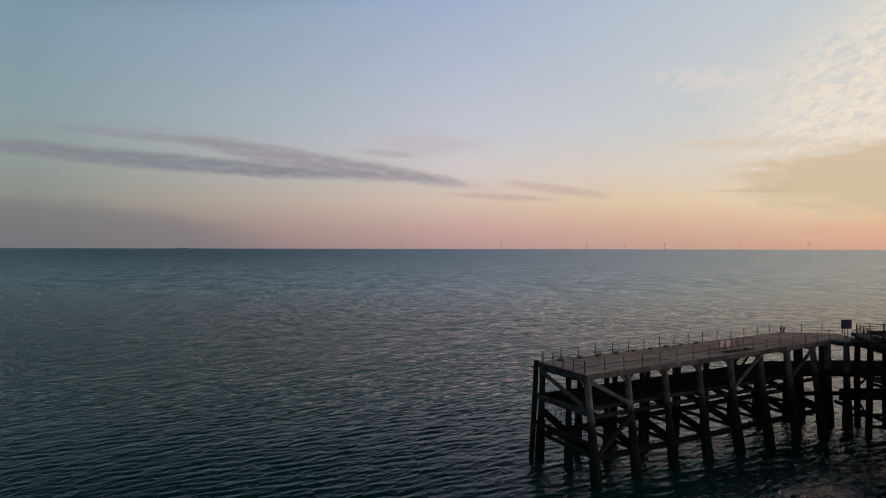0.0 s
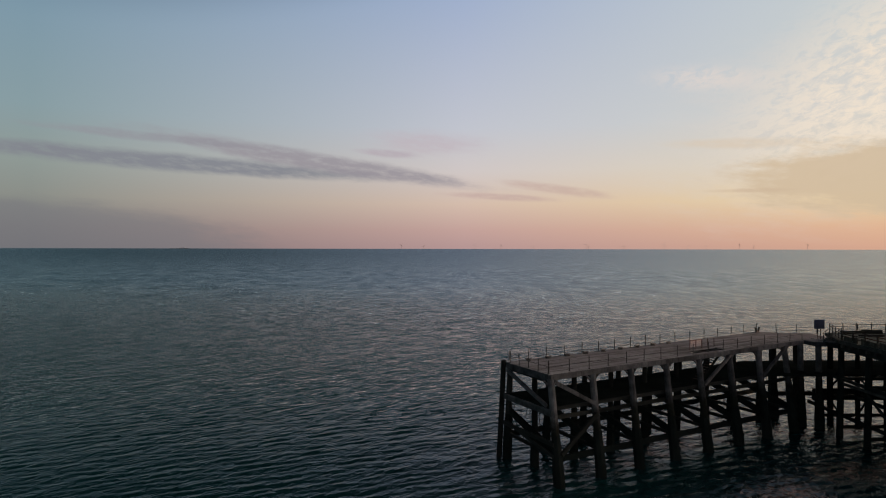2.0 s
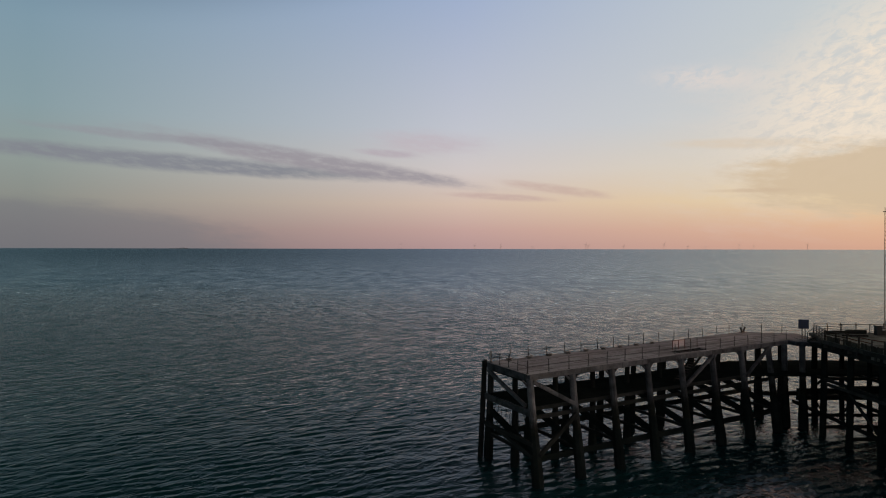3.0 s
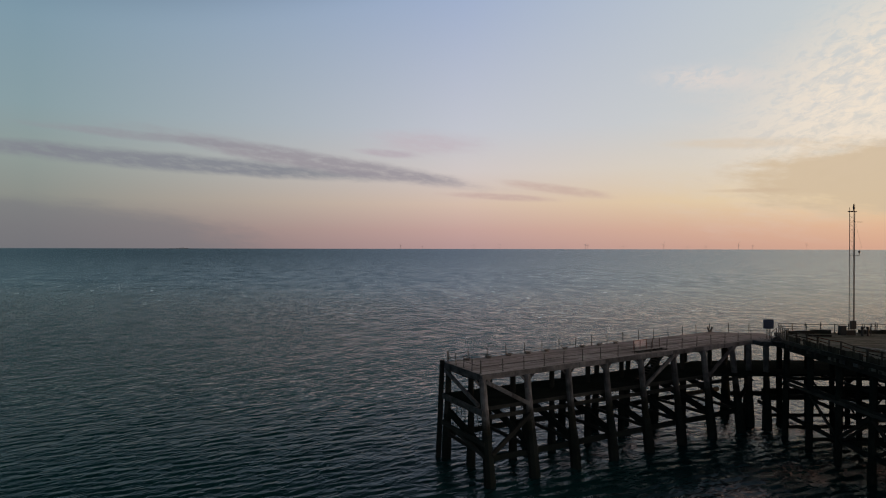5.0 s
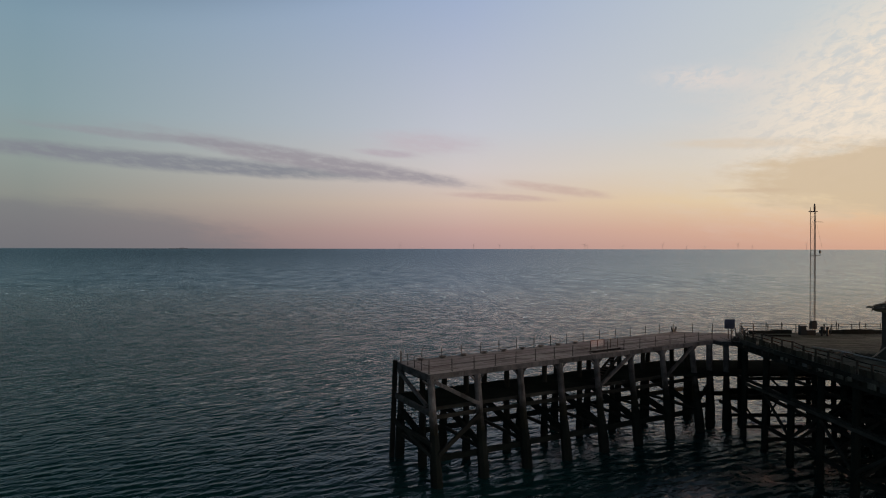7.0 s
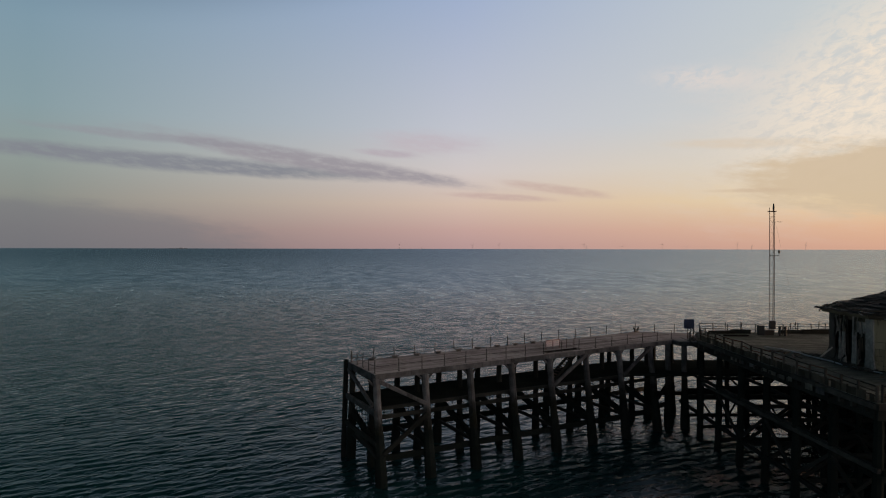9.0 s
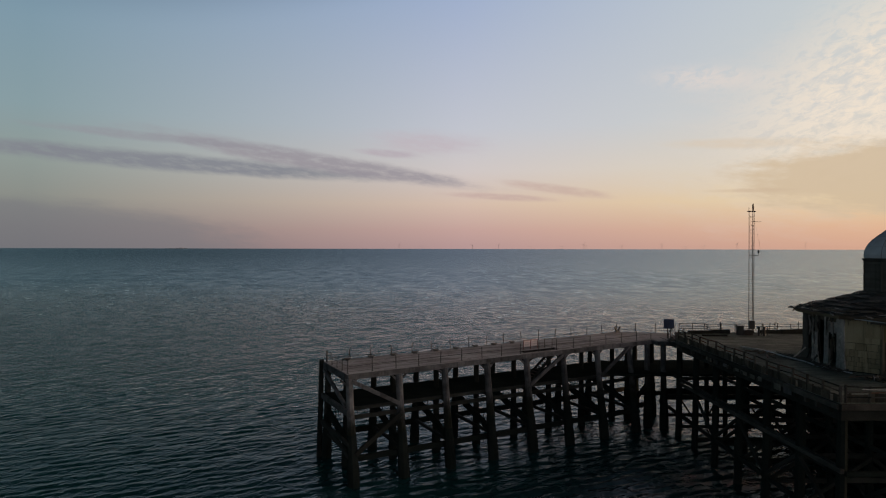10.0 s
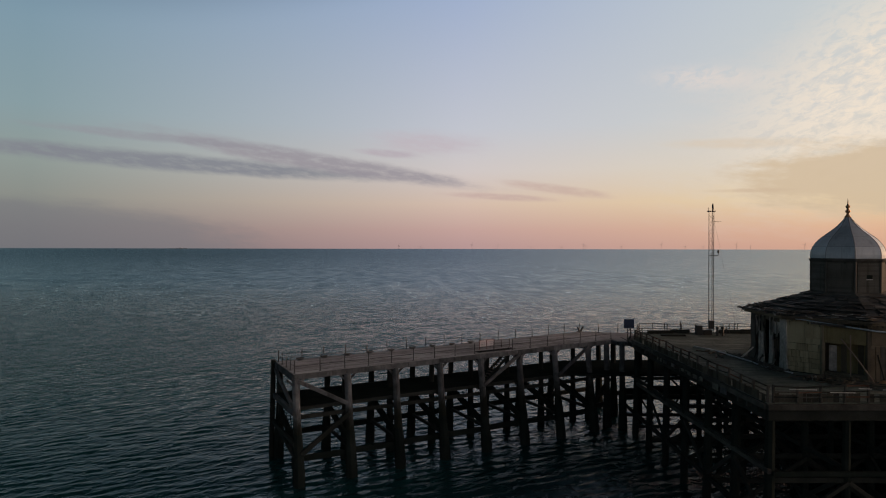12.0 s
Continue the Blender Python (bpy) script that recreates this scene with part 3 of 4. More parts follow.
    # stair from the upper to the lower deck
    stair = part("stair", Shape().beam(S(23.0, 0.65, deck_z(23) - 0.1), S(19.3, 0.65, LOWER), 0.08, 0.28).beam(S(23.0, 1.55, deck_z(23) - 0.1), S(19.3, 1.55, LOWER), 0.08, 0.28), TARRED, st)
    for k in range(13):
        f = (k + 0.6) / 14
        part("tread", Shape().beam(S(23.0 - 3.7 * f, 0.68, 9.25 - 3.05 * f), S(23.0 - 3.7 * f, 1.52, 9.25 - 3.05 * f), 0.27, 0.05), TIMBER, stair)
    return st


build_stage()


def rail_run(name, pts, label, step, height, rails, mat, thick=0.035, lean=0.03, skip=0.0, post_top=0.0):
    """A railing along a line of places: posts and rails."""
    th = thing(name, pts[0], label, "railing")
    for a, b in zip(pts, pts[1:]):
        a, b = Vector(a), Vector(b)
        k = max(1, round((b - a).length / step))
        tops = []
        for i in range(k + 1):
            p = a.lerp(b, i / k)
            t = p + Vector((rnd.uniform(-lean, lean), rnd.uniform(-lean, lean), height + rnd.uniform(-0.05, 0.05) + post_top))
            tops.append((p, t))
            if i < k or b == Vector(pts[-1]):
                part("post", Shape().tube([p - Vector((0, 0, 0.02)), t], thick, 6).box(p.x - 0.09, p.y - 0.09, p.z - 0.02, p.x + 0.09, p.y + 0.09, p.z + 0.03), mat, th)
        for f, r in rails:
            for (p, t), (q, u) in zip(tops, tops[1:]):
                if rnd.random() < skip:
                    continue
                part("rail", Shape().tube([p.lerp(t, f), p.lerp(t, f).lerp(q.lerp(u, f), 0.5) - Vector((0, 0, rnd.uniform(0, 0.03))), q.lerp(u, f)], r, 6), mat, th)
    return th


rail_run("railing", [S(0.1, 0.25, DECK), S(18.0, 0.25, deck_z(18)), S(36, 0.25, deck_z(36))], "thin rusty post and rail fence along the deck edge", 2.25, 1.08, [(0.55, 0.024)], DARK_STEEL, 0.038)
rail_run("railing", [S(0.15, WIDE - 0.2, DECK), S(20, WIDE - 0.2, deck_z(20)), S(36.6, WIDE - 0.2, deck_z(36.6)), (48.0, 73.2, 9.5)], "thin rusty post and rail fence along the seaward edge", 2.25, 1.12, [(0.30, 0.024), (0.62, 0.016)], DARK_STEEL, 0.042, 0.06)
rail_run("railing", [S(0.15, 0.4, DECK), S(0.15, WIDE - 0.4, DECK)], "thin rusty post and rail fence across the deck end", 1.5, 1.08, [(0.55, 0.024)], DARK_STEEL, 0.038)


# ---------------------------------------------------------------- the pier head
HEAD = 10.2
HX, HY = 44.8, 37.8
HEAD_POLY = [(HX, HY), (96.0, HY), (96.0, 69.3), (46.8, 69.3), (J.x, J.y)]


def build_head():
    hd = thing("pier_head", (60, 55, 0), "dark derelict pier head platform on a forest of braced piles", "pier")
    deck = Shape().slab(HEAD_POLY, HEAD - 0.30, HEAD - 0.05)
    part("deck", deck, TARRED, hd)
    boards = Shape()
    y = HY + 0.1
    while y < 69.2:
        x0 = HX + 0.02 - (y - HY) / 25.8 * 0.2 if y < J.y else J.x + (y - J.y) / 5.7 * 2.2
        x = x0 + 0.02
        while x < 64:
            e = x + rnd.uniform(2.4, 4.5)
            dz = rnd.uniform(-0.012, 0.01)
            boards.beam((x, y + 0.1, HEAD - 0.025 + dz), (min(e, 64) - 0.01, y + 0.1, HEAD - 0.025 + dz), 0.185, 0.05, 0.1)
            x = e
        y += 0.2
    tagged(part("decking", boards, HEAD_DECK, hd, "dull olive-brown deck boards"), kind="stuff")
    # edge beams
    part("edge_beam", Shape().beam((HX - 0.05, HY - 0.12, HEAD - 0.2), (96, HY - 0.12, HEAD - 0.2), 0.26, 0.36, 0.1), GREYWOOD, hd)
    y = HY
    while y < J.y - 0.1:
        e = min(J.y, y + rnd.uniform(2.0, 3.4))
        z = HEAD - 0.2 + rnd.uniform(-0.04, 0.03)
        part("edge_beam", Shape().beam((HX - 0.12 - 0.2 * (y - HY) / 25.8, y, z), (HX - 0.12 - 0.2 * (e - HY) / 25.8, e - 0.03, z + rnd.uniform(-0.03, 0.03)), 0.24 + rnd.uniform(-0.04, 0.04), 0.34 + rnd.uniform(-0.05, 0.05), 0.14), rnd.choice((GREYWOOD, GREYWOOD, TARRED)), hd)
        y = e
    part("edge_beam", Shape().beam((J.x - 0.12, J.y, HEAD - 0.2), (46.7, 69.4, HEAD - 0.2), 0.26, 0.36, 0.1), GREYWOOD, hd)
    part("fascia", Shape().beam((HX + 0.1, HY + 0.15, HEAD - 0.75), (96, HY + 0.15, HEAD - 0.75), 0.2, 0.7), TARRED, hd)
    part("fascia", Shape().beam((HX + 0.15, HY + 0.3, HEAD - 0.75), (J.x + 0.1, J.y, HEAD - 0.75), 0.2, 0.7), TARRED, hd)
    for k in range(21):
        y = HY + 0.8 + k * 1.22
        part("joist_end", Shape().beam((HX - 0.25 - 0.3 * k / 21, y, HEAD - 0.55), (HX + 0.6, y, HEAD - 0.55), 0.22, 0.3), GREYWOOD if k % 3 else TARRED, hd)
    # piles, walings and braces
    xs, ys = [45.2, 50.0, 54.6, 59.2, 63.8, 68.4, 73.0, 77.6, 82.2, 86.8, 91.4], [38.2, 42.6, 47.0, 51.4, 55.8, 60.2, 64.4, 68.9]
    for x in xs:
        for y in ys:
            r = 0.34 if x < 46 else 0.27
            x1 = x - 0.25 if x < 46 else x
            if x < 46 and y > 65:
                x1 = x = 46.9
            part("column", Shape().tube([(x, y, HEAD - 0.3), (x - 0.05, y, 5), (x1, y - 0.1, -1.5)], [r * 0.85, r * 0.95, r], 8), SLIME, hd)
    for x in xs:
        for z, h in ((6.0, 0.3), (2.9 if x > 46 else 2.2, 0.36), (HEAD - 0.9, 0.4)):
            part("waling", Shape().beam((x - 0.1, 38.5, z), (x - 0.1, 70, z), 0.26, h), TARRED, hd)
        for a, b in zip(ys[:5], ys[1:]):
            f = (ys.index(a) + xs.index(x)) % 2
            za, zb = (5.4, 2.4) if f else (2.4, 5.4)
            part("brace", Shape().beam((x - 0.2, a, za), (x - 0.2, b, zb), 0.2, 0.26), TARRED, hd)
    for y in ys:
        for z in (6.0 if y > 60 else 5.3, 0.9 if y > 60 else 1.9):
            part("cross_beam", Shape().beam((45.2, y, z), (92, y, z), 0.24, 0.34), TARRED, hd)
        for i, (a, b) in enumerate(zip(xs, xs[1:]) if y < 60 else ()):
            part("brace", Shape().beam((a, y - 0.2, 5.2 if i % 2 else 2.0), (b, y - 0.2, 2.0 if i % 2 else 5.2), 0.2, 0.26), TARRED, hd)
    # beams of the lower level along the two open faces
    part("lower_edge_beam", Shape().beam((44.95, HY, 5.95), (44.95, J.y, 5.6), 0.26, 0.3), GREYWOOD, hd)
    part("lower_edge_beam", Shape().beam((45.1, HY - 0.05, 5.85), (96, HY - 0.05, 5.85), 0.26, 0.3), SLIME, hd)
    # close-set piles and heavy walings on the seaward side
    for y, z, h in ((69.0, 3.65, 0.5), (69.1, 2.85, 0.55), (73.7, 2.2, 0.5)):
        part("waling", Shape().beam((43.6 if y > 70 else 45.0, y, z), (64, y, z + 0.05), 0.28, h), TARRED, hd)
    for x, dx in ((47.2, 2.2), (51.5, -1.8), (54.6, 2.4), (58.8, -2.0), (61.0, 1.6)):
        part("brace", Shape().beam((x, 69.4, 4.0), (x + dx, 69.6, 5.9), 0.16, 0.2), TARRED, hd)
        part("brace", Shape().beam((x, 69.4, 2.6), (x + dx * 0.7, 69.6, 0.3), 0.14, 0.18), TARRED, hd)
    # pale stained panels left on the fascia
    y = 42.6
    while y < 56:
        w = rnd.uniform(0.5, 1.15)
        if rnd.random() < 0.75:
            h = rnd.uniform(0.32, 0.5)
            part("fascia_panel", Shape().beam((HX - 0.3, y, 9.76 - h / 2 + 0.2), (HX - 0.3, y + w, 9.76 - h / 2 + 0.2 + rnd.uniform(-0.04, 0.04)), 0.05, h, 0.15), rnd.choice((STAINED, STAINED, CONCRETE)), hd)
        y += w + rnd.uniform(0.08, 0.6)
    # dark sheet added to stop light and view through the piles; no known part
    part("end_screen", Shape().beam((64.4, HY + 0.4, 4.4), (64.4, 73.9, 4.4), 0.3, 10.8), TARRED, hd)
    a, b = S(29.52, 0.3), S(34.52, WIDE - 0.3)
    low = Shape().slab([(a.x, a.y), (64, 65.4), (64, 73.8), (45.0, 73.9), (b.x, b.y)], LOWER - 0.25, LOWER - 0.01)
    part("lower_deck", low, SLIME, hd, "dark wet lower landing deck")


build_head()


def timber_fence(a, b, label, step, gaps, infill):
    """A rough fence of square posts and flat rails, with odd boards left in its lower half."""
    a, b = Vector(a), Vector(b)
    th = thing("timber_fence", a, label, "fence")
    d = (b - a).normalized()
    side = Vector((-d.y, d.x, 0))
    k = round((b - a).length / step)
    tops = []
    for i in range(k + 1):
        p = a.lerp(b, i / k)
        h = 1.12 + rnd.uniform(-0.12, 0.1)
        t = p + Vector((0, 0, h)) + side * rnd.uniform(-0.05, 0.05) + d * rnd.uniform(-0.03, 0.03)
        part("post", Shape().beam(p, t, 0.14, 0.13, 0.12, d), GREYWOOD, th)
        tops.append((p, t))
    for (p, t), (q, u) in zip(tops, tops[1:]):
        for f, w in ((0.93, 0.09), (0.62, 0.08), (0.34, 0.08)):
            if rnd.random() < gaps:
                continue
            sag = rnd.uniform(-0.03, 0.03)
            part("rail", Shape().beam(p.lerp(t, f) - side * 0.09, q.lerp(u, f) - side * 0.09 + Vector((0, 0, sag)), 0.04, w, 0.1), rnd.choice((TARRED, GREYWOOD, RAIL_RED)), th)
        x = 0.0
        while x < 0.97:
            w = rnd.uniform(0.10, 0.3)
            if rnd.random() < infill:
                m, n = p.lerp(q, x + 0.02), p.lerp(q, min(0.98, x + w))
                h0 = rnd.uniform(0.46, 0.6)
                h1 = h0 + rnd.uniform(-0.05, 0.05)
                foot = [m + side * 0.1, n + side * 0.1, n + side * 0.13, m + side * 0.13]
                part("panel", Shape().loft([foot, [c + Vector((0, 0, h)) + side * rnd.uniform(-0.04, 0.04) for c, h in zip(foot, (h0, h1, h1, h0))]]), SCREEN, th)
            x += w
    return th


timber_fence((HX + 0.15, HY + 0.25, HEAD), (J.x + 0.15, J.y, HEAD), "rough dark timber fence with torn screening along the platform edge", 1.7, 0.12, 0.92)
timber_fence((HX + 0.45, HY + 0.14, HEAD), (66, HY + 0.14, HEAD), "rough dark timber fence with brown rails along the platform front", 1.5, 0.15, 0.85)
rail_run("railing", [(J.x + 0.2, J.y + 0.1, HEAD), (46.9, 69.1, HEAD), (66, 69.1, HEAD)], "dark post and rail fence along the seaward edge", 1.6, 1.05, [(0.94, 0.036), (0.66, 0.03), (0.42, 0.036), (0.2, 0.03)], DARK_STEEL, 0.05, 0.06, 0.1)



def build_steps():
    st = thing("steps", (45.6, 66.6, 9.5), "short dark timber steps between the stage and the platform", "steps")
    for k in range(4):
        y = 66.9 - k * 0.28
        part("tread", Shape().box(44.9, y - 0.15, 9.5 + k * 0.17 + 0.1, 46.3, y + 0.15, 9.5 + k * 0.17 + 0.16), TIMBER, st)
    for x in (44.95, 46.25):
        part("stringer", Shape().beam((x, 67.05, 9.58), (x, 65.95, 10.16), 0.08, 0.22), GREYWOOD, st)
        for y, z in ((67.0, 9.5), (66.0, 10.1)):
            part("post", Shape().tube([(x, y, z), (x, y, z + 1.05)], 0.045, 6), DARK_STEEL, st)
        part("rail", Shape().tube([(x, 67.0, 10.52), (x, 66.0, 11.12)], 0.035, 6), DARK_STEEL, st)


build_steps()


# ---------------------------------------------------------------- the pavilion
PC = Vector((58.1, 50.4, 0))


def octagon(apothem, z, centre=PC):
    r = apothem / math.cos(math.pi / 8)
    return [Vector((centre.x + r * math.cos(math.pi / 8 + k * math.pi / 4), centre.y + r * math.sin(math.pi / 8 + k * math.pi / 4), z)) for k in range(8)]


def build_pavilion():
    pv = thing("pavilion", (PC.x, PC.y, HEAD), "derelict octagonal pavilion with a silvery ogee-domed cupola", "pavilion")
    base, top = octagon(6.6, HEAD), octagon(6.6, 14.5)
    inner = octagon(6.3, HEAD)
    for k in range(8):
        a, b = base[k], base[(k + 1) % 8]
        c, d = inner[k], inner[(k + 1) % 8]
        if k in (3, 4):
            continue
        w = Shape().slab([(a.x, a.y), (b.x, b.y), (d.x, d.y), (c.x, c.y)], HEAD, 14.4)
        part("wall", w, DARK_BOARD, pv)
    # side facing west: broken rendered piers with dark gaps
    a, b = base[3], base[4]
    for f0, f1, foot, mat in ((0.0, 0.13, 0.12, GREYWOOD), (0.24, 0.27, 0.02, RENDER_WALL), (0.32, 0.37, 0.04, RENDER_WALL), (0.55, 0.63, 0.03, RENDER_WALL), (0.84, 1.0, 0.03, RENDER_WALL)):
        rings = []
        for i in range(12):
            z = HEAD + (14.4 - HEAD) * i / 11
            spread = foot * max(0, 1 - i / 3)
            p, q = a.lerp(b, f0 - spread + rnd.uniform(-0.003, 0.003)), a.lerp(b, f1 + spread + rnd.uniform(-0.004, 0.004))
            dx, dz = rnd.uniform(-0.02, 0.02), rnd.uniform(-0.1, 0.1) if 0 < i < 11 else 0
            rings.append([Vector((p.x + dx, p.y, z + dz)), Vector((q.x + dx, q.y, z + dz)), Vector((q.x + 0.12, q.y, z)), Vector((p.x + 0.12, p.y, z))])
        part("wall_pier", Shape().loft(rings), mat, pv)
    part("wall", Shape().slab([(a.x + 1.8, a.y), (b.x + 1.8, b.y), (b.x + 2.0, b.y), (a.x + 2.0, a.y)], HEAD, 14.3), TARRED, pv)
    p, q = a.lerp(b, 0.58), a.lerp(b, 0.86)
    part("wall_panel", Shape().slab([(p.x + 0.06, p.y), (q.x + 0.06, q.y), (q.x + 0.2, q.y), (p.x + 0.2, p.y)], 13.0, 14.0), RENDER_WALL, pv, "pale peeling panel over a doorway")
    part("lintel", Shape().slab([(a.x + 0.02, a.y), (b.x + 0.02, b.y), (b.x + 0.3, b.y), (a.x + 0.3, a.y)], 13.9, 14.42), DARK_BOARD, pv)
    # south-west side: block panel, then a boarded recess
    a, b = base[4], base[5]
    d = (b - a).normalized()
    nrm = Vector((-0.7071, -0.7071, 0))
    backing = a - nrm * 0.18
    ends = [backing, backing + d * 2.45]
    part("wall", Shape().slab([(ends[0].x, ends[0].y), (ends[1].x, ends[1].y), (ends[1].x - nrm.x * 0.2, ends[1].y - nrm.y * 0.2), (ends[0].x - nrm.x * 0.2, ends[0].y - nrm.y * 0.2)], HEAD, 14.3), TARRED, pv)
    # three courses of small blocks below two of large ones, all in broken bond
    z = HEAD + 0.08
    for r, (bh, bw) in enumerate(((0.37, 0.50), (0.37, 0.50), (0.38, 0.50), (0.54, 0.62), (0.54, 0.66))):
        x = 0.06 - (0.22 if r % 2 else 0.0)
        while x < 2.36:
            w = bw * rnd.uniform(0.82, 1.18)
            x0, x1 = max(0.06, x), min(2.38, x + w - 0.028)
            if x1 - x0 > 0.1:
                deep = 0.12 + rnd.uniform(-0.015, 0.015)
                p, q = a - nrm * deep + d * x0, a - nrm * deep + d * x1
                zz = z + bh / 2
                part("block", Shape().beam((p.x, p.y, zz), (q.x, q.y, zz + rnd.uniform(-0.006, 0.006)), 0.12, bh - 0.028, 0.05), BLOCKS, pv)
            x += w
        z += bh
    # plastered wall above the blocks, with a timber post at its end
    top0, top1 = a - nrm * 0.10, a - nrm * 0.10 + d * 2.4
    part("plaster", Shape().beam(Vector((top0.x, top0.y, 13.47)), Vector((top1.x, top1.y, 13.47)), 0.1, 1.94, 0.01), BLOCKS, pv, "plain cream plaster above the blocks")
    for f, r in ((2.5, 0.12), (5.35, 0.13)):
        p = a + d * f
        part("post", Shape().beam((p.x, p.y, HEAD), (p.x, p.y, 14.4), 2 * r, 2 * r, 0.1), DARK_BOARD, pv)
    # boarded recess: lintel boards, back wall, a pale door leaf, a ledge
    for f0, f1, z0, z1, off in ((1.35, 2.55, 12.95, 14.1, -0.06), (2.6, 3.98, 12.75, 14.1, -0.02), (4.0, 5.4, 12.8, 14.1, -0.03)):
        p, q = a + d * f0 - nrm * off, a + d * f1 - nrm * off
        part("lintel", Shape().beam((p.x, p.y, (z0 + z1) / 2), (q.x, q.y, (z0 + z1) / 2), 0.1, z1 - z0, 0.03), OLIVE if f0 > 2 else BLOCKS, pv)
    for k in range(9):
        p, q = a + d * (2.4 + k * 0.36) - nrm * 1.0, a + d * (2.4 + k * 0.36 + 0.34) - nrm * 1.0
        part("board", Shape().beam((p.x, p.y, 12.2), (q.x, q.y, 12.2), 0.05, 4.0 - 0.3 * rnd.random(), 0.03), OLIVE if k % 3 else DARK_BOARD, pv)
    p, q = a + d * 2.75 - nrm * 0.7, a + d * 3.25 - nrm * 0.8
    part("door", Shape().beam((p.x, p.y, HEAD + 1.25), (q.x, q.y, HEAD + 1.25), 0.05, 2.1, 0.02), RENDER_WALL, pv, "pale peeling door leaf")
    p, q = a + d * 2.5 - nrm * 0.2, a + d * 5.4 - nrm * 0.2
    part("ledge", Shape().beam((p.x, p.y, HEAD + 0.2), (q.x, q.y, HEAD + 0.2), 0.5, 0.4, 0.05), DARK_BOARD, pv)
    # south side: plaster lintel over set-back boarding
    a, b = base[5], base[6]
    for k in range(4):
        p, q = a.lerp(b, (k + 0.03) / 4), a.lerp(b, (k + 0.97) / 4)
        part("lintel", Shape().beam((p.x, p.y - 0.05, 13.48), (q.x, q.y - 0.05, 13.48), 0.1, 1.25, 0.03), OLIVE if k % 2 else DARK_BOARD, pv)
    for k in range(15):
        p, q = a.lerp(b, (k + 0.04) / 15), a.lerp(b, (k + 0.94) / 15)
        z0, z1 = HEAD + 0.1 + rnd.uniform(0, 0.3), 12.8 - rnd.uniform(0, 0.2)
        part("board", Shape().beam((p.x, p.y - 0.03, (z0 + z1) / 2), (q.x, q.y - 0.03, (z0 + z1) / 2), 0.05, z1 - z0, 0.05), rnd.choice((GREYWOOD, DARK_BOARD, GREYWOOD)), pv)
    # ragged lath hanging in the west side gaps
    a, b = base[3], base[4]
    for k in range(10):
        f = rnd.choice((rnd.uniform(0.12, 0.52), rnd.uniform(0.64, 0.8)))
        p = a.lerp(b, f)
        z1 = rnd.uniform(11.6, 14.2)
        z0 = max(HEAD, z1 - rnd.uniform(0.8, 2.8))
        part("lath", Shape().beam((p.x + rnd.uniform(0.0, 0.25), p.y, z0), (p.x + rnd.uniform(0.0, 0.25), p.y + rnd.uniform(-0.35, 0.35), z1), 0.06, rnd.uniform(0.05, 0.16)), rnd.choice((RENDER_WALL, RENDER_WALL, DARK_BOARD, TIMBER)), pv)
    for k in range(20):
        f = rnd.choice((rnd.uniform(0.02, 0.55), rnd.uniform(0.6, 0.82)))
        p = a.lerp(b, f) + Vector((-0.06 - rnd.uniform(0, 0.12), 0, 0))
        z1 = 14.35 - abs(rnd.gauss(0, 0.35))
        l = rnd.uniform(0.25, 1.5)
        sway = Vector((rnd.uniform(-0.12, 0.08), rnd.uniform(-0.25, 0.25), 0))
        part("torn_strip", Shape().beam((p.x, p.y, z1), (p.x + sway.x, p.y + sway.y, z1 - l), rnd.uniform(0.04, 0.2), 0.025, 0.2), rnd.choice((GREYWOOD, RENDER_WALL, STAINED, STAINED)), pv)
    for k in range(9):
        f = rnd.uniform(0.05, 0.8)
        p = a.lerp(b, f)
        q = p + Vector((-rnd.uniform(0.2, 0.9), rnd.uniform(-0.7, 0.7), 0))
        part("fallen_lath", Shape().beam((q.x, q.y, HEAD + 0.04), (p.x - 0.05, p.y, HEAD + rnd.uniform(0.6, 1.9)), 0.05, rnd.uniform(0.05, 0.14), 0.2), rnd.choice((GREYWOOD, RENDER_WALL, STAINED)), pv)
    return pv


pav = build_pavilion()


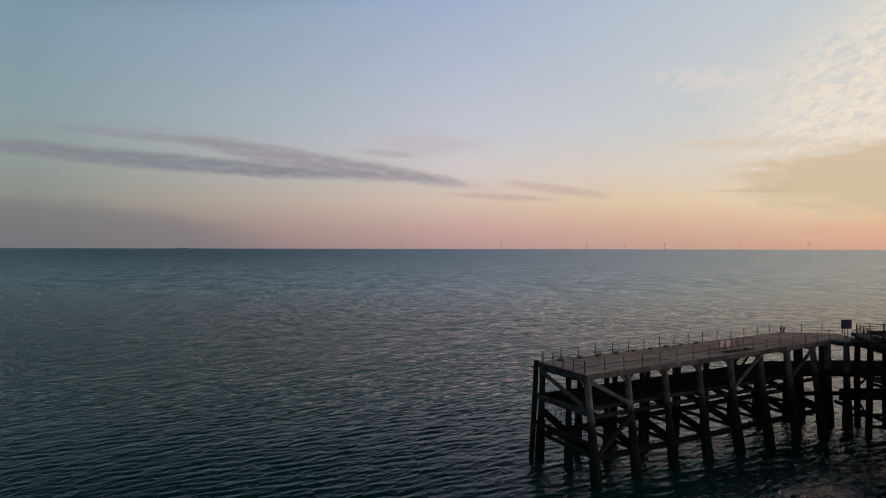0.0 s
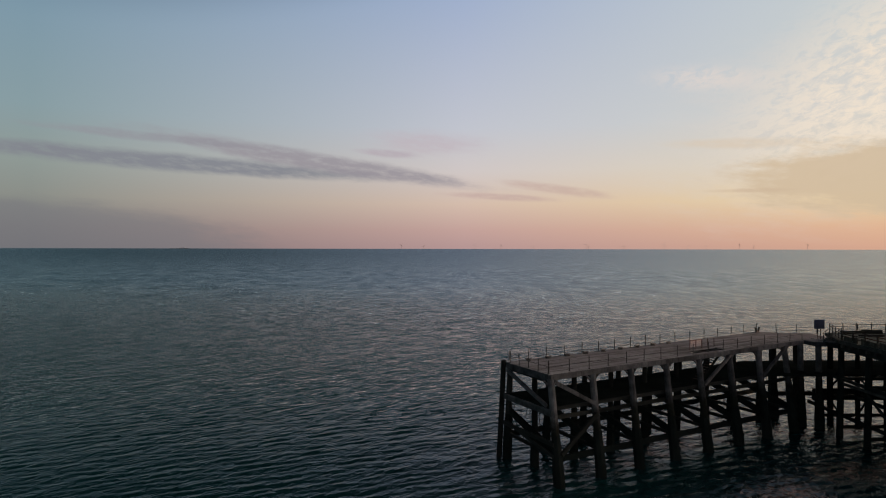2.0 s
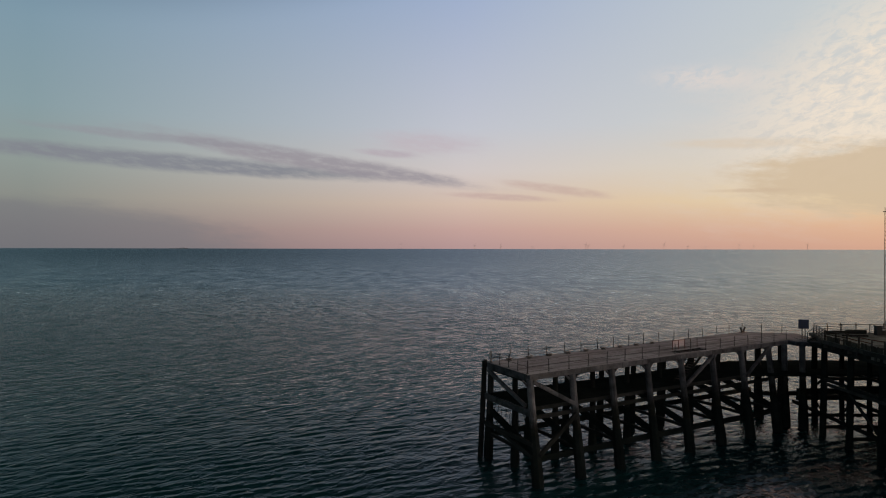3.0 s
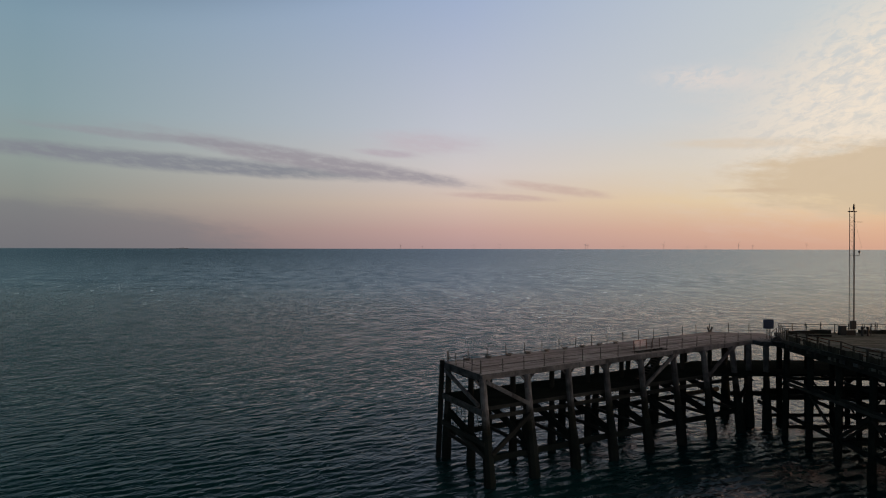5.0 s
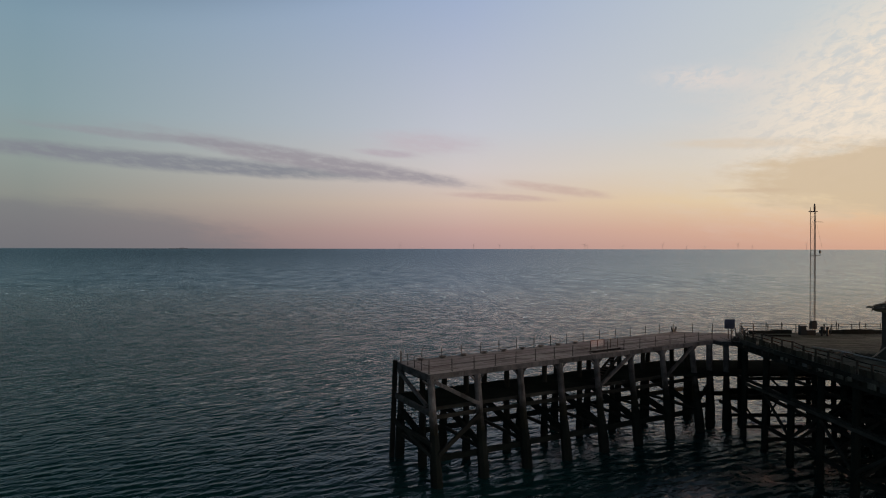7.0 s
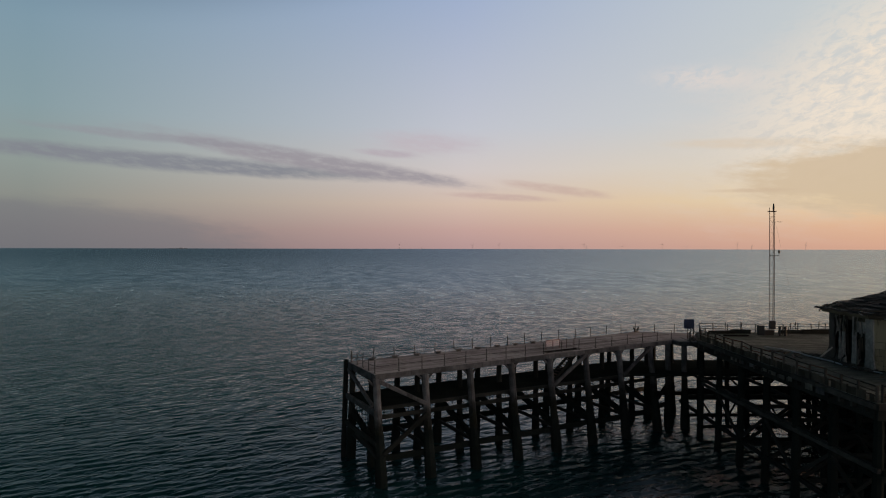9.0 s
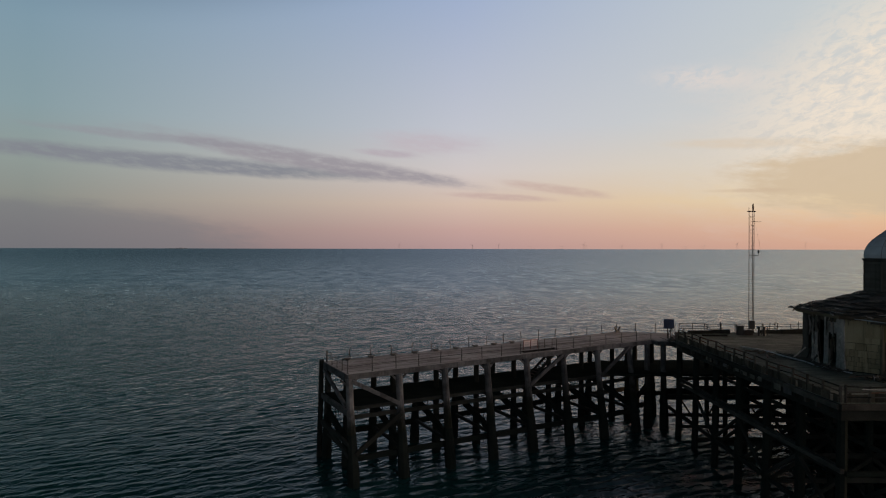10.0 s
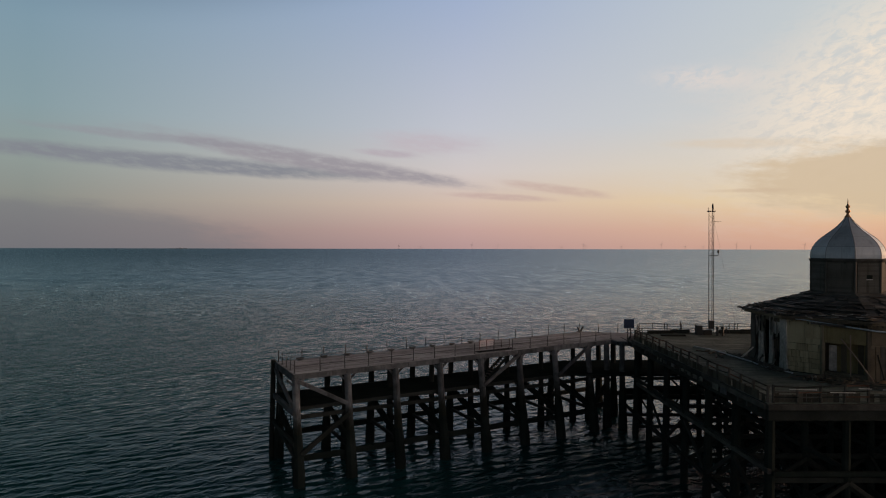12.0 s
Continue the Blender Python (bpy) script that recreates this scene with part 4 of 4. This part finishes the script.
def roof_and_cupola(pv):
    eave, ridge, soffit = octagon(7.15, 14.55), octagon(2.55, 16.15), octagon(7.1, 14.3)
    for k in range(8):
        p, q, u, v = eave[k], eave[(k + 1) % 8], ridge[(k + 1) % 8], ridge[k]
        rows = 7
        low = Vector((0, 0, -0.06))
        slope = part("roof_slope", Shape().loft([[p + low * 2, q + low * 2, u + low * 2, v + low * 2], [p + low, q + low, u + low, v + low]]), ROOFING, pv, "broken dark roof covering with lifted edges")
        for i in range(rows):
            f0, f1 = i / rows, (i + 1.12) / rows
            lo0, lo1, hi0, hi1 = p.lerp(v, f0), q.lerp(u, f0), p.lerp(v, min(1, f1)), q.lerp(u, min(1, f1))
            m = max(2, round((lo1 - lo0).length / 0.9))
            for j in range(m):
                if rnd.random() < 0.13:
                    continue
                g0, g1 = (j + rnd.uniform(-0.12, 0.1)) / m, (j + 1 + rnd.uniform(-0.1, 0.12)) / m
                g0, g1 = max(0.0, g0), min(1.0, g1)
                lift = Vector((0, 0, 0.04 + rnd.uniform(0, 0.16)))
                c = [lo0.lerp(lo1, g0) + lift, lo0.lerp(lo1, g1) + lift, hi0.lerp(hi1, g1), hi0.lerp(hi1, g0)]
                part("roof_sheet", Shape().loft([[x - Vector((0, 0, 0.05)) for x in c], c]), ROOFING, slope)
        part("gutter", Shape().beam(p + Vector((0, 0, -0.05)), q + Vector((0, 0, -0.05)), 0.16, 0.16), DARK_BOARD, pv)
        s0, s1, i0, i1 = soffit[k], soffit[(k + 1) % 8], octagon(6.2, 14.4)[k], octagon(6.2, 14.4)[(k + 1) % 8]
        part("soffit", Shape().loft([[s0, s1, i1, i0], [x + Vector((0, 0, 0.1)) for x in (s0, s1, i1, i0)]]), DARK_BOARD, pv)
    # broken ends of boards hanging below the south-west and south eaves
    for k in (4, 5):
        p, q = octagon(7.0, 14.42)[k], octagon(7.0, 14.42)[(k + 1) % 8]
        run = (q - p).normalized()
        for i in range(26):
            c = p.lerp(q, (i + rnd.random()) / 26)
            l = 0.08 + abs(rnd.gauss(0, 0.2))
            part("eave_splinter", Shape().beam(c, c + run * rnd.uniform(-0.12, 0.12) + Vector((0, 0, -l)), rnd.uniform(0.06, 0.3), 0.03, 0.15, run), rnd.choice((GREYWOOD, TARRED, DARK_BOARD)), pv)
    part("fallen_fascia", Shape().beam((52.2, 45.6, 14.25), (56.6, 42.6, 13.82), 0.05, 0.16), GREYWOOD, pv, "fascia board sagging from the eaves")
    # loose battens and torn sheets along the eaves
    for k in (2, 3, 4, 5):
        p, q = eave[k], eave[(k + 1) % 8]
        out = ((p + q) / 2 - Vector((PC.x, PC.y, p.z))).normalized()
        for i in range(40):
            f = rnd.random()
            g = rnd.uniform(-0.25, 0.9)
            a = p.lerp(q, f) + Vector((0, 0, 0.12)) - out * g + Vector((0, 0, 0.37 * g))
            dirn = (q - p).normalized() * rnd.uniform(0.2, 0.7) + out * rnd.uniform(-0.3, 0.3) + Vector((0, 0, rnd.uniform(-0.08, 0.1)))
            part("batten", Shape().beam(a - dirn, a + dirn, rnd.uniform(0.08, 0.25), 0.035), rnd.choice((ROOFING, TIMBER, DARK_BOARD, TIMBER, RENDER_WALL)), pv)
    part("loose_gutter", Shape().tube([(51.7, 46.75, 14.42), (53.5, 44.9, 14.18), (55.3, 43.1, 13.95), (57.2, 42.9, 13.85)], 0.055, 8), BLUISH, pv, "sagging loose gutter")
    part("roof_vent", Shape().tube([(54.2, 45.7, 15.25), (54.5, 45.5, 15.5), (55.0, 45.2, 15.55), (55.4, 44.9, 15.4)], [0.08, 0.12, 0.12, 0.08], 8), ROOFING, pv)
    # cupola drum
    cup = part("cupola", Shape().loft([octagon(2.40, 15.6), octagon(2.40, 18.8)]), CUPOLA_WALL, pv, "grey clad octagonal drum")
    lo, hi = octagon(2.45, 16.3), octagon(2.45, 18.6)
    for k in range(8):
        p, q = lo[k].lerp(lo[(k + 1) % 8], 0.08), lo[k].lerp(lo[(k + 1) % 8], 0.92)
        for i in range(11):
            z = 16.35 + i * 0.2
            part("weatherboard", Shape().beam(Vector((p.x, p.y, z + 0.1)), Vector((q.x, q.y, z + 0.1)), 0.05, 0.19, 0.2), CUPOLA_WALL, cup)
        if k in (5, 7):
            f, g = p.lerp(q, 0.42), p.lerp(q, 0.68)
            # no hole is cut: a near-black bar gives the shade inside the slot
            part("slot", Shape().beam((f.x, f.y, 17.55), (g.x, g.y, 17.55), 0.1, 0.3), SLIME, cup, "slot opening drawn as a dark bar")
            part("slot_sill", Shape().beam((f.x, f.y, 17.36), (g.x, g.y, 17.36), 0.16, 0.06), PALE, cup)
        part("corner_post", Shape().tube([octagon(2.42, 16.1)[k], octagon(2.42, 18.8)[k]], 0.09, 8), CUPOLA_WALL, cup)
    part("cornice", Shape().loft([octagon(2.47, 18.7), octagon(2.56, 18.8), octagon(2.60, 18.95), octagon(2.4, 19.0)]), GREYWOOD, cup)
    part("sill", Shape().loft([octagon(2.7, 16.0), octagon(2.65, 16.2), octagon(2.4, 16.3)]), GREYWOOD, cup)
    # ogee dome: eight gores of sheets between raised seams
    prof = [(0.0, 2.46), (0.3, 2.47), (0.62, 2.42), (0.95, 2.31), (1.24, 2.14), (1.52, 1.92), (1.78, 1.66), (2.02, 1.38), (2.25, 1.12), (2.55, 0.80), (2.85, 0.53), (3.15, 0.31), (3.42, 0.17)]
    rings = [octagon(r, 19.0 + h) for h, r in prof]
    dome = part("dome", Shape().loft([octagon(r * 0.97, 19.0 + h) for h, r in prof]), ZINC, pv, "silvery ogee dome of zinc sheets with raised seams")
    cuts = [0, 3, 6, 9, 12]
    for k in range(8):
        for c0, c1 in zip(cuts, cuts[1:]):
            sh = Shape()
            for i in range(c0, c1):
                a, b, c, d = rings[i][k], rings[i][(k + 1) % 8], rings[i + 1][(k + 1) % 8], rings[i + 1][k]
                sh.add([a, b, c, d], [(0, 1, 2, 3)])
            part("sheet", sh, ZINC, dome)
        part("seam", Shape().tube([rings[i][k] for i in range(len(rings))], 0.026, 6), SEAM, dome)
        for c0 in cuts[1:-1]:
            part("lap_joint", Shape().tube([rings[c0][k], rings[c0][(k + 1) % 8]], 0.011, 5), SEAM, dome)
    z0 = 22.35
    fin = [(0, 0.20), (0.12, 0.24), (0.2, 0.12), (0.38, 0.10), (0.46, 0.19), (0.56, 0.20), (0.64, 0.10), (0.78, 0.09), (0.86, 0.16), (0.96, 0.17), (1.06, 0.07), (1.2, 0.045), (1.6, 0.012)]
    part("finial", Shape().loft([[Vector((PC.x + r * math.cos(k * 0.5236), PC.y + r * math.sin(k * 0.5236), z0 + h)) for k in range(12)] for h, r in fin]), BRASS, dome, "turned copper finial", True)


roof_and_cupola(pav)


# ---------------------------------------------------------------- things on the decks
def build_mast():
    x, y, top = 54.78, 68.4, 23.9
    ms = thing("radio_mast", (x, y, HEAD), "slender guyed lattice radio mast with small aerials", "mast")
    legs = [(0.30 * math.cos(a), 0.30 * math.sin(a)) for a in (0.3, 2.394, 4.489)]
    for dx, dy in legs:
        part("leg", Shape().tube([(x + dx, y + dy, HEAD), (x + dx, y + dy, top)], 0.035, 6), STEEL, ms)
    lat = Shape()
    k, z = 0, HEAD + 0.2
    while z < top - 0.5:
        for i in range(3):
            a, b = legs[i], legs[(i + 1) % 3]
            if k % 2:
                a, b = b, a
            lat.tube([(x + a[0], y + a[1], z), (x + b[0], y + b[1], z + 0.45)], 0.012, 4)
        z += 0.45
        k += 1
    part("lattice", lat, STEEL, ms)
    part("top_frame", Shape().box(x - 0.45, y - 0.2, top - 0.05, x + 0.35, y + 0.2, top + 0.05), STEEL, ms)
    part("lamp", Shape().tube([(x + 0.12, y, top), (x + 0.12, y, top + 0.35), (x + 0.12, y, top + 0.75), (x + 0.12, y, top + 0.9)], [0.07, 0.11, 0.08, 0.02], 8), DARK_STEEL, ms, "small lantern at the mast top")
    part("aerial", Shape().tube([(x - 0.35, y, top), (x - 0.35, y, top + 0.45)], 0.03, 6), STEEL, ms)
    part("aerial", Shape().tube([(x + 0.2, y, 22.75), (x + 1.1, y, 22.72)], 0.02, 6).tube([(x + 0.7, y - 0.3, 22.73), (x + 0.7, y + 0.3, 22.73)], 0.015, 6), STEEL, ms)
    part("side_arm", Shape().tube([(x - 0.35, y, 18.95), (x + 0.75, y, 18.95), (x + 0.75, y, 19.3)], 0.035, 6), STEEL, ms)
    part("camera_pod", Shape().tube([(x + 0.75, y, 19.2), (x + 0.75, y, 19.28), (x + 0.75, y, 19.48), (x + 0.75, y, 19.55)], [0.05, 0.11, 0.11, 0.05], 8), DARK_STEEL, ms)
    part("cabinet", Shape().box(x - 0.5, y - 0.55, HEAD + 0.6, x + 0.1, y - 0.32, HEAD + 1.5), GREY_BOX, ms)
    part("guy_wire", Shape().tube([(x + 0.3, y, 22.8), (x + 2.4, y - 1.2, HEAD)], 0.005, 4), STEEL, ms)
    whole("equipment_box", Shape().box(52.6, 67.0, HEAD, 53.2, 67.5, HEAD + 1.0).box(52.56, 66.96, HEAD + 1.0, 53.24, 67.54, HEAD + 1.06), GREY_BOX, (52.9, 67.25, HEAD), "grey steel equipment box beside the mast", "box")
    whole("equipment_box", Shape().box(53.35, 67.1, HEAD, 54.3, 67.6, HEAD + 0.5).box(53.3, 67.05, HEAD + 0.5, 54.35, 67.65, HEAD + 0.55), DARK_STEEL, (53.8, 67.35, HEAD), "low dark steel box at the mast foot", "box")


build_mast()


def build_baulks():
    for x0, x1, y, h in ((47.6, 50.4, 68.2, 0.34), (50.2, 52.3, 68.5, 0.42), (55.6, 58.2, 68.5, 0.4), (58.0, 61.5, 68.3, 0.46), (61.6, 65.5, 68.5, 0.4), (48.4, 51.0, 66.3, 0.18)):
        whole("timber_baulk", Shape().beam((x0, y, HEAD + h / 2), (x1, y + rnd.uniform(-0.2, 0.2), HEAD + h / 2), 0.36, h, 0.06), TARRED, (x0, y, HEAD), "dark weathered timber baulk lying by the seaward fence", "timber", "timber baulks")
    for x, y, h in ((55.35, 67.3, 1.2), (55.75, 66.9, 0.95), (56.6, 68.0, 1.2), (57.5, 68.6, 1.3), (49.6, 68.6, 1.25), (51.4, 68.7, 1.3), (60.2, 68.7, 1.35)):
        whole("stub_post", Shape().tube([(x, y, HEAD), (x + 0.03, y, HEAD + h)], 0.04, 6).box(x - 0.07, y - 0.05, HEAD + h * 0.7, x + 0.07, y + 0.05, HEAD + h * 0.78), DARK_STEEL, (x, y, HEAD), "thin dark post standing on the deck by the fence", "post", "stub posts")


build_baulks()


def build_sign():
    x, y, z = 45.75, 69.1, 9.5
    sg = thing("sign_board", (x, y, z), "blank navy blue sign board seen from behind on a short post", "sign")
    part("board", Shape().box(x - 0.58, y - 0.04, z + 1.15, x + 0.58, y + 0.04, z + 2.2, 0.01), NAVY, sg)
    part("post", Shape().beam((x - 0.12, y + 0.08, z), (x - 0.12, y + 0.08, z + 2.0), 0.08, 0.08), STEEL, sg)
    part("post", Shape().beam((x + 0.22, y + 0.08, z), (x + 0.22, y + 0.08, z + 2.0), 0.08, 0.08), STEEL, sg)


build_sign()


def build_barrier():
    z = deck_z(20.5)
    br = thing("barrier", S(20.5, 2.2, z), "faded pink and red barrier boards guarding the stair opening", "barrier")
    for k in range(3):
        h = z + 0.36 + k * 0.21
        part("slat", Shape().beam(S(19.6, 2.0, h), S(21.4, 2.0, h + 0.06), 0.04, 0.17), PINK, br, "bleached pink slat")
    for s in (19.6, 20.5, 21.4):
        part("post", Shape().beam(S(s, 1.95, z), S(s, 1.95, z + 1.0), 0.07, 0.07), RED, br)
    part("rail", Shape().beam(S(19.6, 1.9, z + 0.95), S(21.4, 1.9, z + 0.97), 0.05, 0.06), RED, br)
    for s in (22.3, 23.3):
        part("post", Shape().beam(S(s, 1.95, z), S(s, 1.95, z + 1.0), 0.06, 0.06), STEEL, br)


build_barrier()


def build_bollards():
    z = deck_z(0)
    first = None
    for k in range(9):
        s = 2.1 + k * 2.35
        w = WIDE - 0.55
        if first is None:
            first = thing("mooring_cleat", S(s, w, deck_z(s)), "small dark iron mooring cleat on the deck edge", "cleat", "cleats along the stage")
            p = S(s, w, deck_z(s))
            part("base", Shape().beam(p + Vector((0, 0, 0.04)) - E1 * 0.22, p + Vector((0, 0, 0.04)) + E1 * 0.22, 0.26, 0.08), DARK_STEEL, first)
            part("horn", Shape().tube([p + Vector((0, 0, 0.22)) - E1 * 0.36, p + Vector((0, 0, 0.16)) - E1 * 0.12, p + Vector((0, 0, 0.16)) + E1 * 0.12, p + Vector((0, 0, 0.22)) + E1 * 0.36], [0.06, 0.1, 0.1, 0.06], 8), DARK_STEEL, first)
        else:
            p = S(s, w, deck_z(s))
            copy_thing(first, Matrix.Translation(p))
    v = S(36.6, WIDE - 0.25, deck_z(36))
    vb = thing("forked_bollard", v, "dark iron bollard with two splayed horns", "bollard")
    part("horn", Shape().tube([v, v + E1 * -0.35 + Vector((0, 0, 0.62))], [0.13, 0.10], 8), DARK_STEEL, vb)
    part("horn", Shape().tube([v + E1 * 0.12, v + E1 * 0.5 + Vector((0, 0, 0.62))], [0.13, 0.10], 8), DARK_STEEL, vb)
    part("base", Shape().beam(v - E1 * 0.35 + Vector((0, 0, 0.04)), v + E1 * 0.45 + Vector((0, 0, 0.04)), 0.4, 0.1), DARK_STEEL, vb)


build_bollards()


def build_litter():
    z = HEAD
    whole("fallen_pipe", Shape().tube([(49.7, 57.4, z + 0.12), (50.2, 53.6, z + 0.10), (50.45, 51.2, z + 0.13), (50.5, 49.5, z + 0.08), (51.3, 46.4, z + 0.10)], 0.06, 8), BLUISH, (50.4, 51, z), "long pale bluish pipe lying on the deck", "pipe", smooth=True)
    whole("fallen_pipe", Shape().tube([(48.9, 58.8, z + 0.1), (49.9, 56.2, z + 0.12), (50.3, 55.3, z + 0.2)], 0.07, 8), PALE, (49.7, 57, z), "short pale pipe lying on the deck", "pipe", smooth=True)
    for k in range(30):
        x, y = rnd.uniform(51.5, 56.5), 0
        y = 46.2 - (x - 51.5) * 0.95 - abs(rnd.gauss(0, 0.7))
        a = rnd.gauss(-0.45, 0.5)
        l = rnd.uniform(0.5, 1.5)
        zz = z + 0.05 + rnd.uniform(0, 0.30)
        d = Vector((math.cos(a) * l, math.sin(a) * l, rnd.uniform(-0.12, 0.12)))
        p = Vector((x, max(38.9, y), min(zz, z + 0.05 + abs(d.z))))
        whole("loose_plank", Shape().beam(p - d, p + d, rnd.uniform(0.1, 0.2), 0.05), rnd.choice((GREYWOOD, GREYWOOD, TARRED, GREYWOOD, TIMBER)), (p.x, p.y, z), "broken weathered plank lying in the rubble", "plank", "planks by the pavilion")
    for k in range(9):
        x, y = rnd.uniform(48.6, 50.6), rnd.uniform(53, 59)
        a, l = rnd.uniform(0, 3), rnd.uniform(0.4, 0.9)
        d = Vector((math.cos(a) * l, math.sin(a) * l, 0.02))
        p = Vector((x, y, z + 0.07))
        whole("loose_plank", Shape().beam(p - d, p + d, 0.16, 0.09), rnd.choice((TIMBER, DARK_BOARD, GREYWOOD)), (x, y, z), "broken weathered plank lying on the deck", "plank", "planks by the pavilion")
    heap = Shape()
    for k in range(130):
        x, y = rnd.gauss(53.4, 1.2), rnd.gauss(43.9, 0.6)
        p = Vector((x, max(y, 46.0 - (x - 51.3) - 1.9), z + rnd.uniform(0.0, 0.25)))
        d = Vector((rnd.gauss(0, 0.3), rnd.gauss(0, 0.3), rnd.uniform(-0.1, 0.1)))
        heap.beam(p - d, p + d, rnd.uniform(0.04, 0.16), rnd.uniform(0.03, 0.10), 0.1)
    drift = Shape()
    for k in range(150):
        y = rnd.uniform(46.8, 54.5)
        p = Vector((51.3 - abs(rnd.gauss(0, 0.45)), y, z + rnd.uniform(0.0, 0.2)))
        d = Vector((rnd.gauss(0, 0.2), rnd.gauss(0, 0.3), rnd.uniform(-0.1, 0.12)))
        drift.beam(p - d, p + d, rnd.uniform(0.04, 0.16), rnd.uniform(0.03, 0.09), 0.1)
    tagged(whole("rubble_heap", drift, GREYWOOD, (51.0, 50.0, z), "grey drift of broken lath and plaster along the pavilion wall", "rubble"), kind="stuff")
    tagged(whole("rubble_heap", heap, DARK_BOARD, (53.3, 43.9, z), "low heap of dark broken rubble before the pavilion", "rubble"), kind="stuff")
    whole("upright_pole", Shape().tube([(54.35, 44.35, z), (54.35, 44.4, z + 3.3)], 0.045, 8), POLE, (54.35, 44.35, z), "thin brown pole standing before the recess", "pole")
    whole("leaning_pole", Shape().tube([(55.15, 42.9, z), (54.6, 43.85, z + 1.5), (54.0, 44.9, z + 2.95)], 0.05, 8), POLE, (55.15, 42.9, z), "thin brown pole leaning against the pavilion", "pole")
    whole("leaning_pole", Shape().tube([(55.9, 43.0, z), (55.75, 43.55, z + 2.0)], 0.05, 8), TARRED, (55.9, 43, z), "short dark post before the pavilion", "pole")
    tr = thing("trestle", (51.7, 44.4, z), "small pale broken trestle on the deck", "trestle")
    for dx in (0.0, 0.28):
        part("leg", Shape().beam((51.6 + dx, 44.4, z), (51.56 + dx, 44.4, z + 0.34), 0.05, 0.05), PALE, tr)
    part("bar", Shape().beam((51.55, 44.4, z + 0.22), (51.9, 44.4, z + 0.24), 0.05, 0.05), PALE, tr)
    whole("tarpaulin", Shape().tube([(55.2, 42.7, z + 0.1), (55.45, 42.6, z + 0.2), (55.8, 42.7, z + 0.16), (56.1, 42.6, z + 0.06)], [0.06, 0.2, 0.17, 0.04], 9), RUSTY, (55.6, 42.65, z), "crumpled orange-brown tarpaulin on the deck", "tarpaulin", smooth=True)
    for x, y in ((54.6, 66.5), (55.15, 66.4)):
        whole("bollard", Shape().tube([(x, y, z), (x, y, z + 0.75), (x, y, z + 0.8), (x, y, z + 1.0), (x, y, z + 1.06)], [0.12, 0.10, 0.15, 0.15, 0.07], 10), DARK_STEEL, (x, y, z), "dark iron bollard near the mast", "bollard")
    for x0, x1, zz in ((46.2, 47.9, 0.86), (48.7, 50.3, 0.68), (50.5, 51.3, 0.92), (52.0, 53.2, 0.84)):
        whole("bleached_bar", Shape().beam((x0, 37.84, z + zz), (x1, 37.84, z + zz - 0.03), 0.04, 0.05), PALE, (x0, 37.84, z + zz), "bleached white bar fixed along the broken railing", "bar")
    whole("hanging_bracket", Shape().tube([(51.5, 53.3, 14.5), (51.0, 53.5, 14.55), (50.7, 53.6, 14.72), (50.5, 53.6, 14.6)], 0.06, 6).tube([(51.0, 53.5, 14.55), (50.8, 53.4, 14.3)], 0.05, 6), TIMBER, (51.5, 53.3, 14.5), "broken timber bracket sticking out from the eaves", "bracket")


build_litter()


# ---------------------------------------------------------------- far away
def build_turbines():
    first = None
    y0 = 4500.0
    for px, h, dy in TURBINES:
        y = y0 + dy
        x = px / 1079.0 * y
        if first is None:
            first = thing("wind_turbine", (x, y, 0), "tiny grey offshore wind turbine on the horizon", "wind turbine", "wind farm")
            part("tower", Shape().tube([(x, y, -2), (x, y, 40)], [1.0, 0.7], 8), TURBINE, first)
            part("nacelle", Shape().box(x - 1.2, y - 2.5, 39.5, x + 1.2, y + 2.5, 42), TURBINE, first)
            for k in range(3):
                a = 0.5 + k * 2.0944
                part("blade", Shape().tube([(x, y - 3, 41), (x + 5 * math.sin(a), y - 3, 41 + 5 * math.cos(a)), (x + 22 * math.sin(a), y - 3, 41 + 22 * math.cos(a))], [0.3, 0.5, 0.15], 6), TURBINE, first)
            ob = first
        else:
            ob = copy_thing(first, Matrix.Translation((x, y, 0)))
        ob.scale = (1, 1, h)


# sideways offset over the lens's focal length, height factor, depth offset
TURBINES = [(646, 1.0, 0), (525, 1.0, 0), (550, 0.7, 200), (434, 0.6, 250), (466, 0.6, 250), (392, 0.95, 0), (321, 0.6, 200), (254, 0.9, 0), (258, 0.7, 250),
            (103, 0.8, 100), (57, 0.8, 100), (-73, 0.8, 100), (-34, 0.5, 250), (160, 0.5, 250), (215, 0.5, 250)]
build_turbines()


def build_ship():
    x, y = -1985.0, 4600.0
    sh = thing("distant_ship", (x, y, 0), "hazy low ship far off on the horizon", "ship")
    part("hull", Shape().loft([[(x - 70, y - 8, -1), (x + 62, y - 8, -1), (x + 62, y + 8, -1), (x - 70, y + 8, -1)], [(x - 76, y - 9, 3), (x + 74, y - 9, 3), (x + 74, y + 9, 3), (x - 76, y + 9, 3)]]), HAZE, sh)
    part("superstructure", Shape().box(x + 20, y - 7, 3, x + 44, y + 7, 7), HAZE, sh)


build_ship()
